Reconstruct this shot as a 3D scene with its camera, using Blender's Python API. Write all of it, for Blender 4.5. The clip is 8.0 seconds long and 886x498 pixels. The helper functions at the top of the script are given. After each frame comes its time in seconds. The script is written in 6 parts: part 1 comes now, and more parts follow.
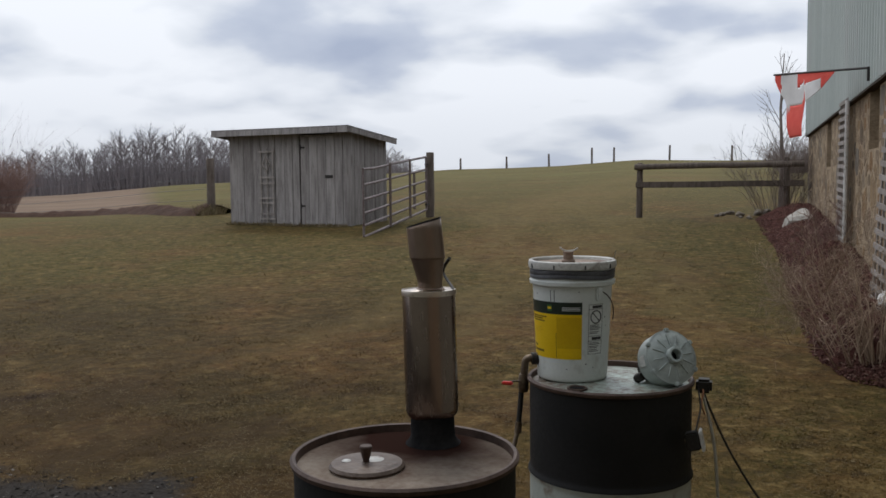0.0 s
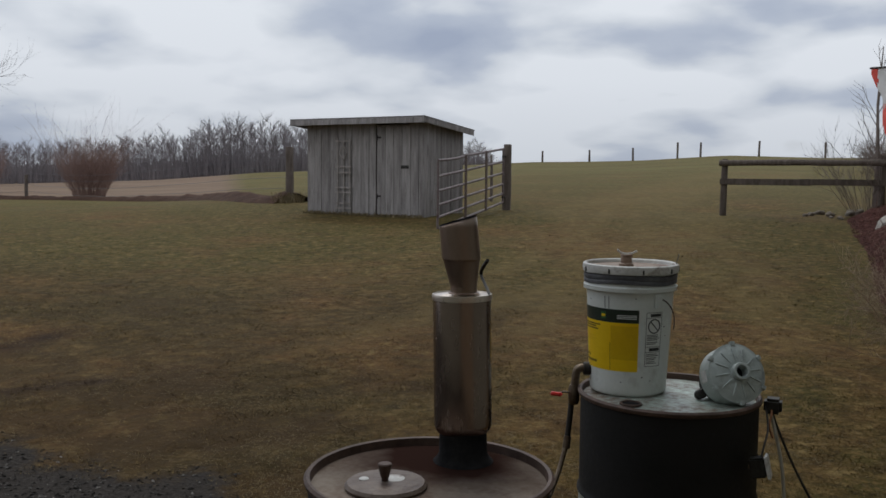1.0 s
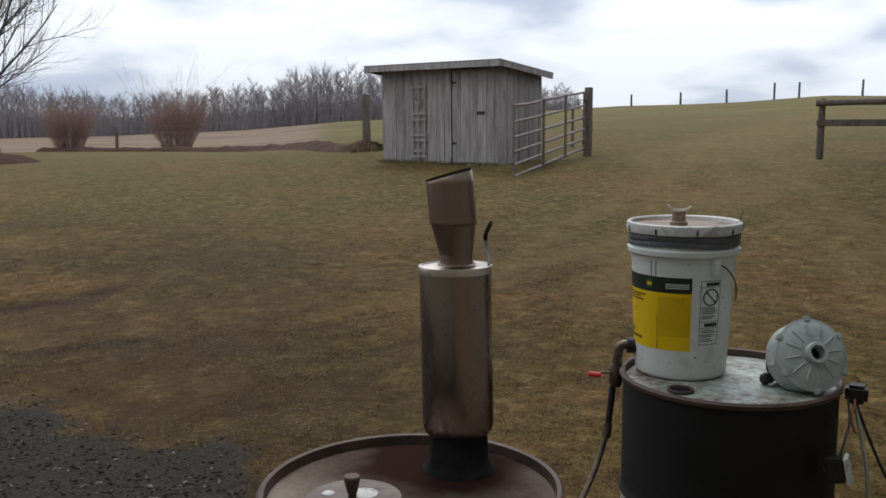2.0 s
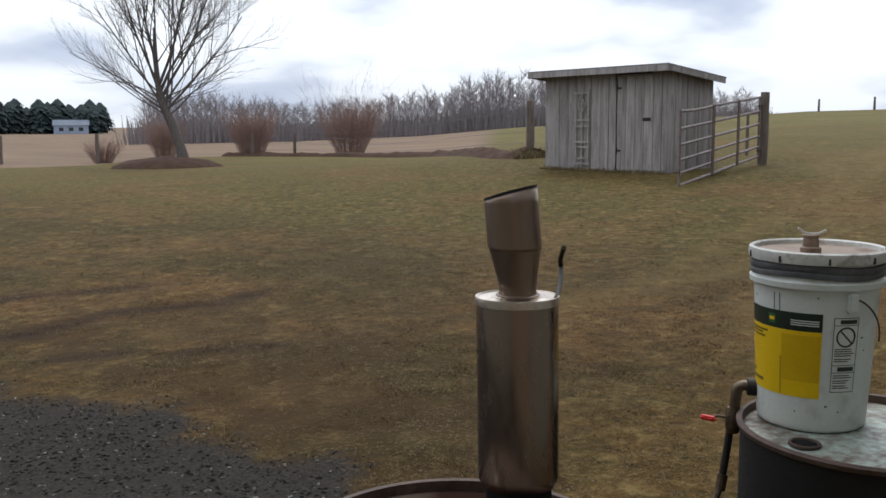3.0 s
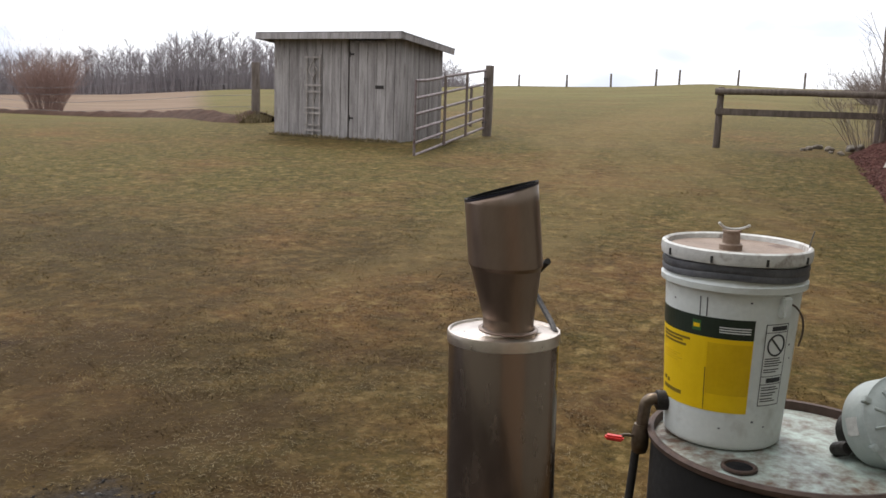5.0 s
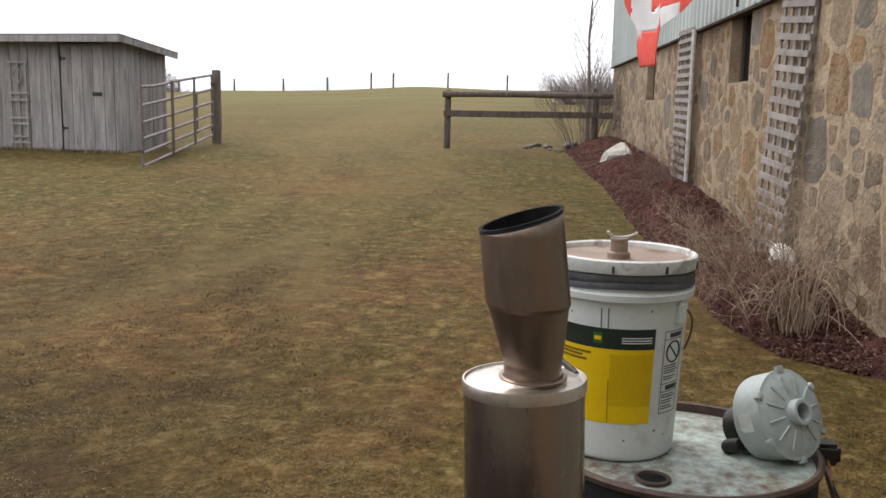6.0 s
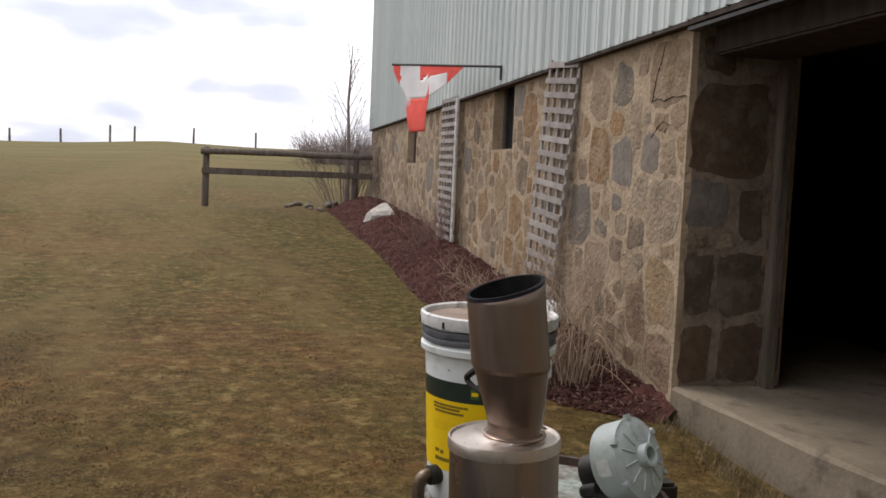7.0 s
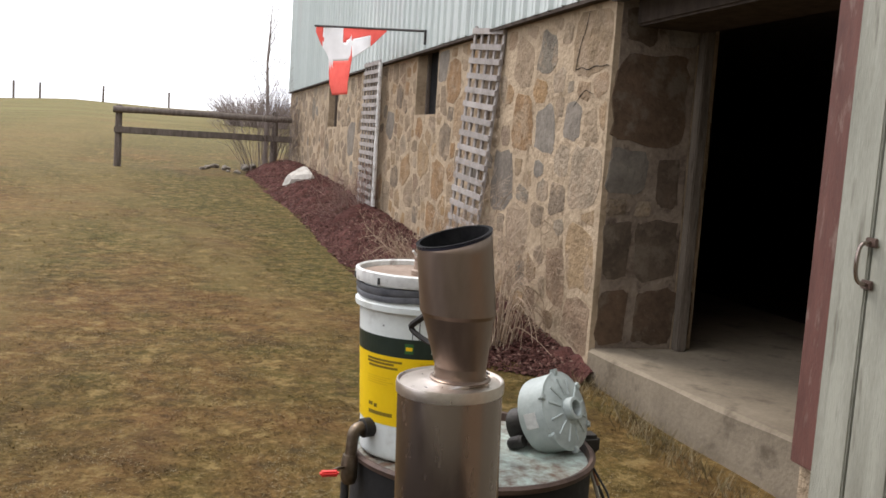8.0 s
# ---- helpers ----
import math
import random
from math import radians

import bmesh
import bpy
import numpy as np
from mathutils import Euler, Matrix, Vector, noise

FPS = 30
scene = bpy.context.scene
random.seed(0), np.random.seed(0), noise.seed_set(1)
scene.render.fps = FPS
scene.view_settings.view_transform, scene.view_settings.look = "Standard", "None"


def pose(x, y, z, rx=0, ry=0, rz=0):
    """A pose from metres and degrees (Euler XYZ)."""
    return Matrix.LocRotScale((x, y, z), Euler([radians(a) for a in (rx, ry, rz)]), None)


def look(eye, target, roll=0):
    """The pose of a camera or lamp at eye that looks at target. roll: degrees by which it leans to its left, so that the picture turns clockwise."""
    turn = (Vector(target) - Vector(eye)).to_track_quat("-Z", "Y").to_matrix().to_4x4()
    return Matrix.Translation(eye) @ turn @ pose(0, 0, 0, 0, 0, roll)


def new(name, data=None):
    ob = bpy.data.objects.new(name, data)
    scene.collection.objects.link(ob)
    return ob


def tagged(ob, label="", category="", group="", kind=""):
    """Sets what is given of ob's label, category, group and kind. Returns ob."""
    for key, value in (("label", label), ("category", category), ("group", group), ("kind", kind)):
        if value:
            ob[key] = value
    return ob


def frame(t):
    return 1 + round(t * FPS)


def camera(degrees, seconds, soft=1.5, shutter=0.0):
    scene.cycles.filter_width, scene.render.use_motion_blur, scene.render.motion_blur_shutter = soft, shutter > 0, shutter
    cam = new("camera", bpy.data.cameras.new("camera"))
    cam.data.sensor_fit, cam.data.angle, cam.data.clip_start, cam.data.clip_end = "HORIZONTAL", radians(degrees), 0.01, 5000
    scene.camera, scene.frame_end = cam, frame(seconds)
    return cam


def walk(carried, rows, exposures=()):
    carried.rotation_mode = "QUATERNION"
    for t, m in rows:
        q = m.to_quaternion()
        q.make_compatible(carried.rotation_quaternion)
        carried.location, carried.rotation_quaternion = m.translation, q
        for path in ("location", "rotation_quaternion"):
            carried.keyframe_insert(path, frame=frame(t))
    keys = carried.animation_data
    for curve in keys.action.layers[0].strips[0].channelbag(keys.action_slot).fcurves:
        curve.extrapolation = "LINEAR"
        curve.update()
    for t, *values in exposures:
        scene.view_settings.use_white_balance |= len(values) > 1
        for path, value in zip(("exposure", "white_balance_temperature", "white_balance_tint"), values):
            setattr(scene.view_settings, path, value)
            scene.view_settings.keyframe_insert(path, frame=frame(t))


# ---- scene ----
cam = camera(51.6, 8.0, soft=1.6)
PATH = [
    (0, (0.548, -3.035, 1.573), (-0.087, -1.144, 1.429), -0.6),
    (0.5, (0.552, -3.014, 1.576), (-0.15, -1.147, 1.431), 0.1),
    (1, (0.583, -2.797, 1.58), (-0.215, -0.97, 1.418), 0.5),
    (1.2, (0.602, -2.711, 1.586), (-0.238, -0.909, 1.367), 0.5),
    (2.3, (0.585, -2.206, 1.57), (-0.504, -0.551, 1.299), -1.1),
    (2.5, (0.627, -2.159, 1.574), (-0.576, -0.58, 1.328), -1.0),
    (3, (0.645, -2.026, 1.58), (-0.624, -0.502, 1.319), -0.4),
    (3.5, (0.572, -1.959, 1.6), (-0.646, -0.399, 1.314), -2.0),
    (4, (0.46, -1.863, 1.61), (-0.637, -0.209, 1.359), -0.8),
    (4.5, (0.32, -1.82, 1.6), (-0.619, -0.083, 1.285), 1.3),
    (4.7, (0.223, -1.839, 1.592), (-0.64, -0.063, 1.272), 1.9),
    (5.8, (-0.228, -1.741, 1.57), (-0.505, 0.21, 1.229), 0.6),
    (6, (-0.289, -1.732, 1.587), (-0.439, 0.239, 1.283), 1.0),
    (6.5, (-0.455, -1.763, 1.596), (-0.309, 0.226, 1.452), 3.7),
    (7, (-0.567, -1.775, 1.599), (-0.175, 0.179, 1.437), 2.4),
    (7.5, (-0.61, -1.813, 1.601), (-0.072, 0.108, 1.462), 3.9),
    (8, (-0.613, -1.8, 1.579), (-0.044, 0.104, 1.355), 3.7),
]
EXPOSURES = [(0, -0.56, 6200, 9), (0.5, -0.82, 6150, 8), (1, -0.84, 6150, 8), (1.2, -0.78, 6150, 8), (2.3, -0.22, 6150, 8), (3.5, -0.18, 6150, 8), (4.0, -0.26, 6200, 9), (4.5, 0.06, 6350, 10), (5.8, 0.34, 6500, 11), (6, 0.36, 6500, 11), (6.5, -0.23, 6550, 14), (7, 0.05, 6550, 14), (7.5, 0.44, 6500, 13), (8, 0.66, 6450, 12)]
walk(cam, [(t, look(eye, target, roll)) for t, eye, target, roll in PATH], EXPOSURES)

# ---- light ----
SUN_AZ, SUN_EL = -34.0, 56.0
world = bpy.data.worlds.new("world")
scene.world = world
world.use_nodes = True
wt = world.node_tree


def wnode(kind, **values):
    n = wt.nodes.new(kind)
    for key, value in values.items():
        n.inputs[key].default_value = value
    return n


def wmath(op, a, b):
    n = wt.nodes.new("ShaderNodeMath")
    n.operation = op
    for k, v in enumerate((a, b)):
        if isinstance(v, (int, float)):
            n.inputs[k].default_value = v
        else:
            wt.links.new(v, n.inputs[k])
    return n.outputs[0]


def wramp(value, stops):
    n = wt.nodes.new("ShaderNodeValToRGB")
    wt.links.new(value, n.inputs[0])
    els = n.color_ramp.elements
    while len(els) < len(stops):
        els.new(0.5)
    for e, (p, c) in zip(els, stops):
        e.position, e.color = p, (*c, 1)
    return n.outputs[0]


sky = wt.nodes.new("ShaderNodeTexSky")
sky.sky_type, sky.sun_disc = "NISHITA", False
sky.sun_elevation, sky.sun_rotation = radians(SUN_EL), radians(SUN_AZ)
coord = wt.nodes.new("ShaderNodeTexCoord")
sep = wt.nodes.new("ShaderNodeSeparateXYZ")
wt.links.new(coord.outputs["Generated"], sep.inputs[0])
up = wmath("ADD", wmath("MAXIMUM", sep.outputs[2], 0.0), 0.27)
com = wt.nodes.new("ShaderNodeCombineXYZ")
wt.links.new(wmath("DIVIDE", sep.outputs[0], up), com.inputs[0])
wt.links.new(wmath("DIVIDE", sep.outputs[1], up), com.inputs[1])
big = wnode("ShaderNodeTexNoise", Scale=1.65, Detail=8.0, Roughness=0.43, Distortion=0.10)
wt.links.new(com.outputs[0], big.inputs["Vector"])
clouds = wramp(big.outputs[0], [(0.46, (19.8, 19.9, 20.3)), (0.53, (16.2, 16.6, 17.4)), (0.58, (12.0, 12.8, 14.6)), (0.68, (8.8, 9.8, 12.2))])
thin = wramp(big.outputs[0], [(0.16, (0, 0, 0)), (0.34, (1, 1, 1))])
climb = wramp(sep.outputs[2], [(0.0, (0.80, 0.80, 0.81)), (0.25, (0.88, 0.88, 0.885)), (1.0, (1.18, 1.18, 1.18))])
low = wramp(sep.outputs[2], [(0.0, (1, 1, 1)), (0.10, (0.25, 0.25, 0.25)), (0.22, (0, 0, 0))])
mix = wt.nodes.new("ShaderNodeMix")
mix.data_type = "RGBA"
wt.links.new(thin, mix.inputs[0])
wt.links.new(sky.outputs[0], mix.inputs[6])
wt.links.new(clouds, mix.inputs[7])
haze = wt.nodes.new("ShaderNodeMix")
haze.data_type = "RGBA"
haze.inputs[7].default_value = (11.6, 12.0, 12.6, 1)
wt.links.new(wmath("MULTIPLY", low, 0.45), haze.inputs[0])
wt.links.new(mix.outputs[2], haze.inputs[6])
dim = wt.nodes.new("ShaderNodeMix")
dim.data_type, dim.blend_type = "RGBA", "MULTIPLY"
dim.inputs[0].default_value = 1.0
wt.links.new(haze.outputs[2], dim.inputs[6])
wt.links.new(climb, dim.inputs[7])
wt.links.new(dim.outputs[2], wt.nodes["Background"].inputs[0])
wt.nodes["Background"].inputs[1].default_value = 0.083

sun = new("sun", bpy.data.lights.new("sun", "SUN"))
sun.data.energy, sun.data.angle, sun.data.color = 1.5, radians(16), (1.0, 0.95, 0.88)
sun.matrix_world = look((0, 0, 20), (-20 * math.sin(radians(SUN_AZ)) * math.cos(radians(SUN_EL)), -20 * math.cos(radians(SUN_AZ)) * math.cos(radians(SUN_EL)), 20 - 20 * math.sin(radians(SUN_EL))))

# ---- materials ----
rng = random.Random(7)


def mat(name, a, b, scale=6.0, fine=70.0, rough=0.75, metal=0.0, bump=0.25, stretch=(1, 1, 1), stain=None, vary=0.0, island=False, amount=0.5, depth=0.01):
    """A surface of two colours mixed by coarse and fine noise, with a third as stains, and grain as relief."""
    m = bpy.data.materials.new(name)
    m.use_nodes = True
    t = m.node_tree
    p = t.nodes["Principled BSDF"]
    co = t.nodes.new("ShaderNodeTexCoord")
    mp = t.nodes.new("ShaderNodeMapping")
    mp.inputs["Scale"].default_value = stretch
    t.links.new(co.outputs["Object"], mp.inputs[0])
    info = t.nodes.new("ShaderNodeObjectInfo")
    geo = t.nodes.new("ShaderNodeNewGeometry")
    rnd = geo.outputs["Random Per Island"] if island else info.outputs["Random"]
    shift = t.nodes.new("ShaderNodeVectorMath")
    shift.operation = "MULTIPLY_ADD"
    t.links.new(rnd, shift.inputs[0])
    shift.inputs[1].default_value = (17, 29, 11) if vary else (0, 0, 0)
    t.links.new(mp.outputs[0], shift.inputs[2])

    def noise_at(sc, detail):
        n = t.nodes.new("ShaderNodeTexNoise")
        n.inputs["Scale"].default_value, n.inputs["Detail"].default_value, n.inputs["Roughness"].default_value = sc, detail, 0.6
        t.links.new(shift.outputs[0], n.inputs["Vector"])
        return n.outputs[0]

    def math2(op, u, v, clamp=False):
        n = t.nodes.new("ShaderNodeMath")
        n.operation, n.use_clamp = op, clamp
        for k, w in enumerate((u, v)):
            if isinstance(w, (int, float)):
                n.inputs[k].default_value = w
            else:
                t.links.new(w, n.inputs[k])
        return n.outputs[0]

    def blend(f, u, v):
        n = t.nodes.new("ShaderNodeMix")
        n.data_type = "RGBA"
        t.links.new(f, n.inputs[0])
        for k, w in ((6, u), (7, v)):
            if isinstance(w, tuple):
                n.inputs[k].default_value = (*w, 1)
            else:
                t.links.new(w, n.inputs[k])
        return n.outputs[2]

    coarse, grain = noise_at(scale, 5), noise_at(fine, 3)
    f = math2("ADD", math2("MULTIPLY", math2("SUBTRACT", coarse, 0.5), 2.2), math2("MULTIPLY", math2("SUBTRACT", grain, 0.5), 1.2))
    if vary:
        f = math2("ADD", f, math2("MULTIPLY", math2("SUBTRACT", rnd, 0.5), 2 * vary))
    colour = blend(math2("ADD", f, amount, True), a, b)
    if stain:
        s = math2("MULTIPLY", math2("SUBTRACT", noise_at(scale * 1.7 + 0.37, 6), 0.56), 7, True)
        colour = blend(s, colour, stain)
    t.links.new(colour, p.inputs["Base Color"])
    p.inputs["Metallic"].default_value = metal
    p.inputs["Specular IOR Level"].default_value = 0.12 if rough >= 0.84 else 0.4
    t.links.new(math2("ADD", math2("MULTIPLY", math2("SUBTRACT", grain, 0.5), 0.35), rough, True), p.inputs["Roughness"])
    bp = t.nodes.new("ShaderNodeBump")
    bp.inputs["Strength"].default_value, bp.inputs["Distance"].default_value = bump, depth
    t.links.new(math2("ADD", coarse, math2("MULTIPLY", grain, 0.6)), bp.inputs["Height"])
    t.links.new(bp.outputs[0], p.inputs["Normal"])
    return m


def ramp_mat(name, stops, scale=8.0, fine=60.0, rough=0.85, bump=0.5, depth=0.012, island=False, smear=None):
    """A surface whose base colour is picked per piece from a ramp, with grain and relief of its own."""
    m = mat(name, (1, 1, 1), (0.55, 0.55, 0.55), scale, fine, rough, 0, bump, vary=0.0001, island=island, depth=depth)
    t = m.node_tree
    p = t.nodes["Principled BSDF"]
    grey = p.inputs["Base Color"].links[0].from_socket
    src = t.nodes.new("ShaderNodeNewGeometry").outputs["Random Per Island"] if island else t.nodes.new("ShaderNodeObjectInfo").outputs["Random"]
    r = t.nodes.new("ShaderNodeValToRGB")
    els = r.color_ramp.elements
    while len(els) < len(stops):
        els.new(0.5)
    for e, (pos, c) in zip(els, stops):
        e.position, e.color = pos, (*c, 1)
    t.links.new(src, r.inputs[0])
    n = t.nodes.new("ShaderNodeMix")
    n.data_type, n.blend_type = "RGBA", "MULTIPLY"
    n.inputs[0].default_value = 1.0
    t.links.new(r.outputs[0], n.inputs[6])
    t.links.new(grey, n.inputs[7])
    colour = n.outputs[2]
    if smear:
        nz = t.nodes.new("ShaderNodeTexNoise")
        nz.inputs["Scale"].default_value, nz.inputs["Detail"].default_value, nz.inputs["Roughness"].default_value = 7.5, 7, 0.65
        t.links.new(t.nodes.new("ShaderNodeTexCoord").outputs["Object"], nz.inputs["Vector"])
        k = t.nodes.new("ShaderNodeMapRange")
        k.inputs["From Min"].default_value, k.inputs["From Max"].default_value, k.inputs["To Max"].default_value = 0.50, 0.60, 0.8
        t.links.new(nz.outputs[0], k.inputs["Value"])
        over = t.nodes.new("ShaderNodeMix")
        over.data_type = "RGBA"
        over.inputs[7].default_value = (*smear, 1)
        t.links.new(k.outputs[0], over.inputs[0])
        t.links.new(colour, over.inputs[6])
        colour = over.outputs[2]
    t.links.new(colour, p.inputs["Base Color"])
    return m


M = {
    "wood": mat("weathered_boards", (0.163, 0.148, 0.143), (0.355, 0.331, 0.320), 2.2, 40, 0.88, bump=0.5, stretch=(6, 6, 0.5), vary=0.22, stain=(0.124, 0.108, 0.100)),
    "roofing": mat("old_roofing", (0.15, 0.14, 0.135), (0.26, 0.25, 0.24), 3, 60, 0.9),
    "post": mat("fence_wood", (0.075, 0.06, 0.05), (0.17, 0.14, 0.12), 4, 40, 0.9, bump=0.6, stretch=(4, 4, 0.8), vary=0.15),
    "gate": mat("rusty_gate_pipe", (0.105, 0.070, 0.067), (0.225, 0.192, 0.189), 9, 80, 0.5, 0.3, stain=(0.064, 0.033, 0.028)),
    "iron": mat("black_iron", (0.018, 0.016, 0.015), (0.05, 0.045, 0.04), 14, 90, 0.55, 0.5),
    "black": mat("black_drum_paint", (0.003, 0.003, 0.003), (0.011, 0.010, 0.010), 5, 60, 0.72, 0.0, 0.15),
    "pale": mat("pale_drum_paint", (0.36, 0.39, 0.36), (0.50, 0.54, 0.50), 5, 50, 0.55, stain=(0.18, 0.12, 0.08)),
    "top_r": mat("flaking_drum_lid", (0.47, 0.57, 0.52), (0.135, 0.080, 0.050), 6, 48, 0.45, 0.0, 0.5, stain=(0.080, 0.045, 0.030), amount=0.56),
    "top_l": mat("scorched_drum_lid", (0.16, 0.115, 0.09), (0.31, 0.265, 0.22), 4, 60, 0.62, 0.0, 0.3, stain=(0.13, 0.085, 0.066), amount=0.6),
    "rust": mat("rusty_rim", (0.05, 0.03, 0.023), (0.12, 0.078, 0.06), 12, 70, 0.6, 0.2),
    "steel": mat("heat_stained_stainless", (0.258, 0.204, 0.174), (0.323, 0.264, 0.229), 3, 60, 0.23, 0.95, 0.04, stretch=(1, 1, 0.25), stain=(0.219, 0.169, 0.144), depth=0.004),
    "tip": mat("heat_browned_steel", (0.230, 0.168, 0.132), (0.315, 0.238, 0.192), 4, 70, 0.38, 0.9, 0.06, stain=(0.196, 0.135, 0.104), stretch=(1, 1, 0.4), depth=0.004),
    "heat_blue": mat("blued_steel", (0.03, 0.03, 0.045), (0.055, 0.05, 0.07), 14, 80, 0.4, 0.7, 0.05),
    "olive": mat("olive_print", (0.15, 0.095, 0.008), (0.24, 0.16, 0.01), 30, 120, 0.5, bump=0.03),
    "emblem": mat("green_print", (0.030, 0.102, 0.030), (0.053, 0.145, 0.045), 20, 90, 0.45, bump=0.03),
    "bright": mat("bright_weld_ring", (0.516, 0.443, 0.382), (0.722, 0.648, 0.585), 7, 90, 0.34, 0.9, 0.05, depth=0.004),
    "plate": mat("worn_fill_plate", (0.068, 0.043, 0.033), (0.180, 0.140, 0.112), 12, 70, 0.5, 0.2, 0.3, stain=(0.053, 0.029, 0.021)),
    # Soot; also the black of unlit openings drawn as solid faces.
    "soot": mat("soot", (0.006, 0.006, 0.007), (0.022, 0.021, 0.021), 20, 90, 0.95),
    "pail": mat("white_pail_plastic", (0.62, 0.65, 0.63), (0.72, 0.745, 0.72), 5, 90, 0.42, 0.0, 0.06, stain=(0.50, 0.50, 0.46)),
    "lid": mat("grimy_white_lid", (0.50, 0.49, 0.47), (0.70, 0.69, 0.66), 12, 90, 0.55, stain=(0.25, 0.20, 0.17)),
    "lid_dirt": mat("rust_stained_plastic", (0.198, 0.132, 0.095), (0.317, 0.240, 0.185), 10, 80, 0.6, stain=(0.106, 0.054, 0.034)),
    "tape": mat("dark_tape", (0.05, 0.052, 0.06), (0.13, 0.13, 0.14), 14, 80, 0.5),
    "yellow": mat("yellow_label", (0.78, 0.50, 0.004), (0.86, 0.575, 0.008), 8, 90, 0.38, bump=0.04),
    "dull_yellow": mat("worn_yellow_label", (0.64, 0.40, 0.004), (0.72, 0.465, 0.006), 14, 90, 0.4, bump=0.04),
    "green": mat("dark_green_label", (0.012, 0.022, 0.014), (0.025, 0.036, 0.025), 8, 90, 0.4, bump=0.04),
    "ink": mat("black_ink", (0.02, 0.02, 0.02), (0.045, 0.045, 0.045), 20, 90, 0.5, bump=0.03),
    "paper": mat("white_label", (0.66, 0.68, 0.66), (0.74, 0.75, 0.73), 10, 90, 0.45, bump=0.03),
    "brass": mat("tarnished_brass", (0.085, 0.060, 0.042), (0.20, 0.155, 0.11), 16, 90, 0.42, 0.8),
    "red": mat("red_vinyl", (0.55, 0.03, 0.025), (0.66, 0.05, 0.04), 16, 90, 0.4),
    "blower": mat("grey_green_enamel", (0.34, 0.38, 0.37), (0.46, 0.50, 0.48), 9, 80, 0.45, 0.05, 0.1, stain=(0.27, 0.29, 0.28)),
    "lead": mat("orange_brown_lead", (0.24, 0.10, 0.045), (0.34, 0.16, 0.075), 20, 90, 0.6),
    "cord": mat("pale_cord", (0.34, 0.31, 0.25), (0.44, 0.41, 0.34), 20, 90, 0.6),
    "siding": mat("pale_grey_steel_siding", (0.429, 0.474, 0.454), (0.528, 0.567, 0.545), 0.7, 30, 0.55, 0.0, 0.04, stretch=(1, 1, 0.25), vary=0.25, stain=(0.473, 0.491, 0.475)),
    "mortar": mat("lime_mortar", (0.258, 0.196, 0.130), (0.432, 0.336, 0.233), 4, 30, 0.95, bump=1.0, stain=(0.150, 0.107, 0.068), depth=0.022),
    # Darker copy of the mortar: the doorway reveal's shade is in its colour.
    "shaded_mortar": mat("shaded_lime_pointing", (0.13, 0.10, 0.077), (0.25, 0.20, 0.155), 7, 42, 0.95, bump=0.9, stain=(0.085, 0.063, 0.048), depth=0.014),
    "concrete": mat("worn_concrete", (0.143, 0.116, 0.084), (0.231, 0.191, 0.140), 3, 50, 0.9, bump=0.5, stain=(0.101, 0.081, 0.058)),
    "door": mat("weathered_grey_paint", (0.205, 0.200, 0.160), (0.335, 0.330, 0.272), 2.5, 45, 0.75, bump=0.35, stretch=(5, 5, 0.6), vary=0.12, stain=(0.140, 0.130, 0.099)),
    "jamb": mat("grey_jamb_timber", (0.072, 0.058, 0.045), (0.158, 0.130, 0.104), 4, 45, 0.88, bump=0.5, stretch=(5, 5, 0.7), stain=(0.050, 0.040, 0.030)),
    "redwood": mat("old_red_paint", (0.085, 0.034, 0.026), (0.135, 0.055, 0.042), 5, 50, 0.75, stain=(0.19, 0.125, 0.10), stretch=(3, 3, 0.8)),
    # Barn timber; also the dark tone given to the unlit inner floor.
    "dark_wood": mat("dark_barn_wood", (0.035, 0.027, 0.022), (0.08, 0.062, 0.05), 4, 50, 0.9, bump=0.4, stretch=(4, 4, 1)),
    "lattice": mat("bleached_lattice", (0.217, 0.194, 0.178), (0.371, 0.337, 0.315), 7, 60, 0.85, bump=0.3, vary=0.2),
    "flag_red": mat("faded_red_cloth", (0.68, 0.075, 0.055), (0.78, 0.12, 0.09), 9, 160, 0.8, bump=0.1),
    "flag_white": mat("white_cloth", (0.66, 0.64, 0.63), (0.78, 0.76, 0.75), 6, 160, 0.8, bump=0.1),
    "bark": mat("grey_bark", (0.065, 0.056, 0.051), (0.14, 0.122, 0.112), 6, 30, 0.9, bump=0.6, stretch=(3, 3, 0.7)),
    "twig": mat("grey_twigs", (0.15, 0.12, 0.108), (0.28, 0.235, 0.21), 2, 20, 0.9),
    "red_twig": mat("reddish_twigs", (0.180, 0.113, 0.096), (0.312, 0.215, 0.182), 1.5, 20, 0.9, island=True, vary=0.3),
    "tan_twig": mat("tan_twigs", (0.221, 0.157, 0.110), (0.464, 0.362, 0.270), 2, 30, 0.9, island=True, vary=0.4),
    "woods": mat("far_bare_woods", (0.150, 0.133, 0.138), (0.238, 0.212, 0.216), 0.05, 2, 0.95, island=True, vary=0.35),
    "pine": mat("far_evergreens", (0.025, 0.034, 0.036), (0.05, 0.066, 0.064), 0.4, 4, 0.95),
    "house": mat("pale_blue_siding", (0.20, 0.25, 0.33), (0.27, 0.32, 0.40), 0.5, 6, 0.7),
    "house_roof": mat("blue_grey_shingles", (0.10, 0.12, 0.16), (0.15, 0.175, 0.22), 0.5, 6, 0.8),
    "glass": mat("dark_window", (0.02, 0.022, 0.025), (0.03, 0.032, 0.036), 2, 30, 0.15),
    "mulch": mat("red_brown_mulch", (0.048, 0.019, 0.016), (0.130, 0.056, 0.046), 9, 60, 0.95, bump=1.0, stain=(0.041, 0.017, 0.013), depth=0.05),
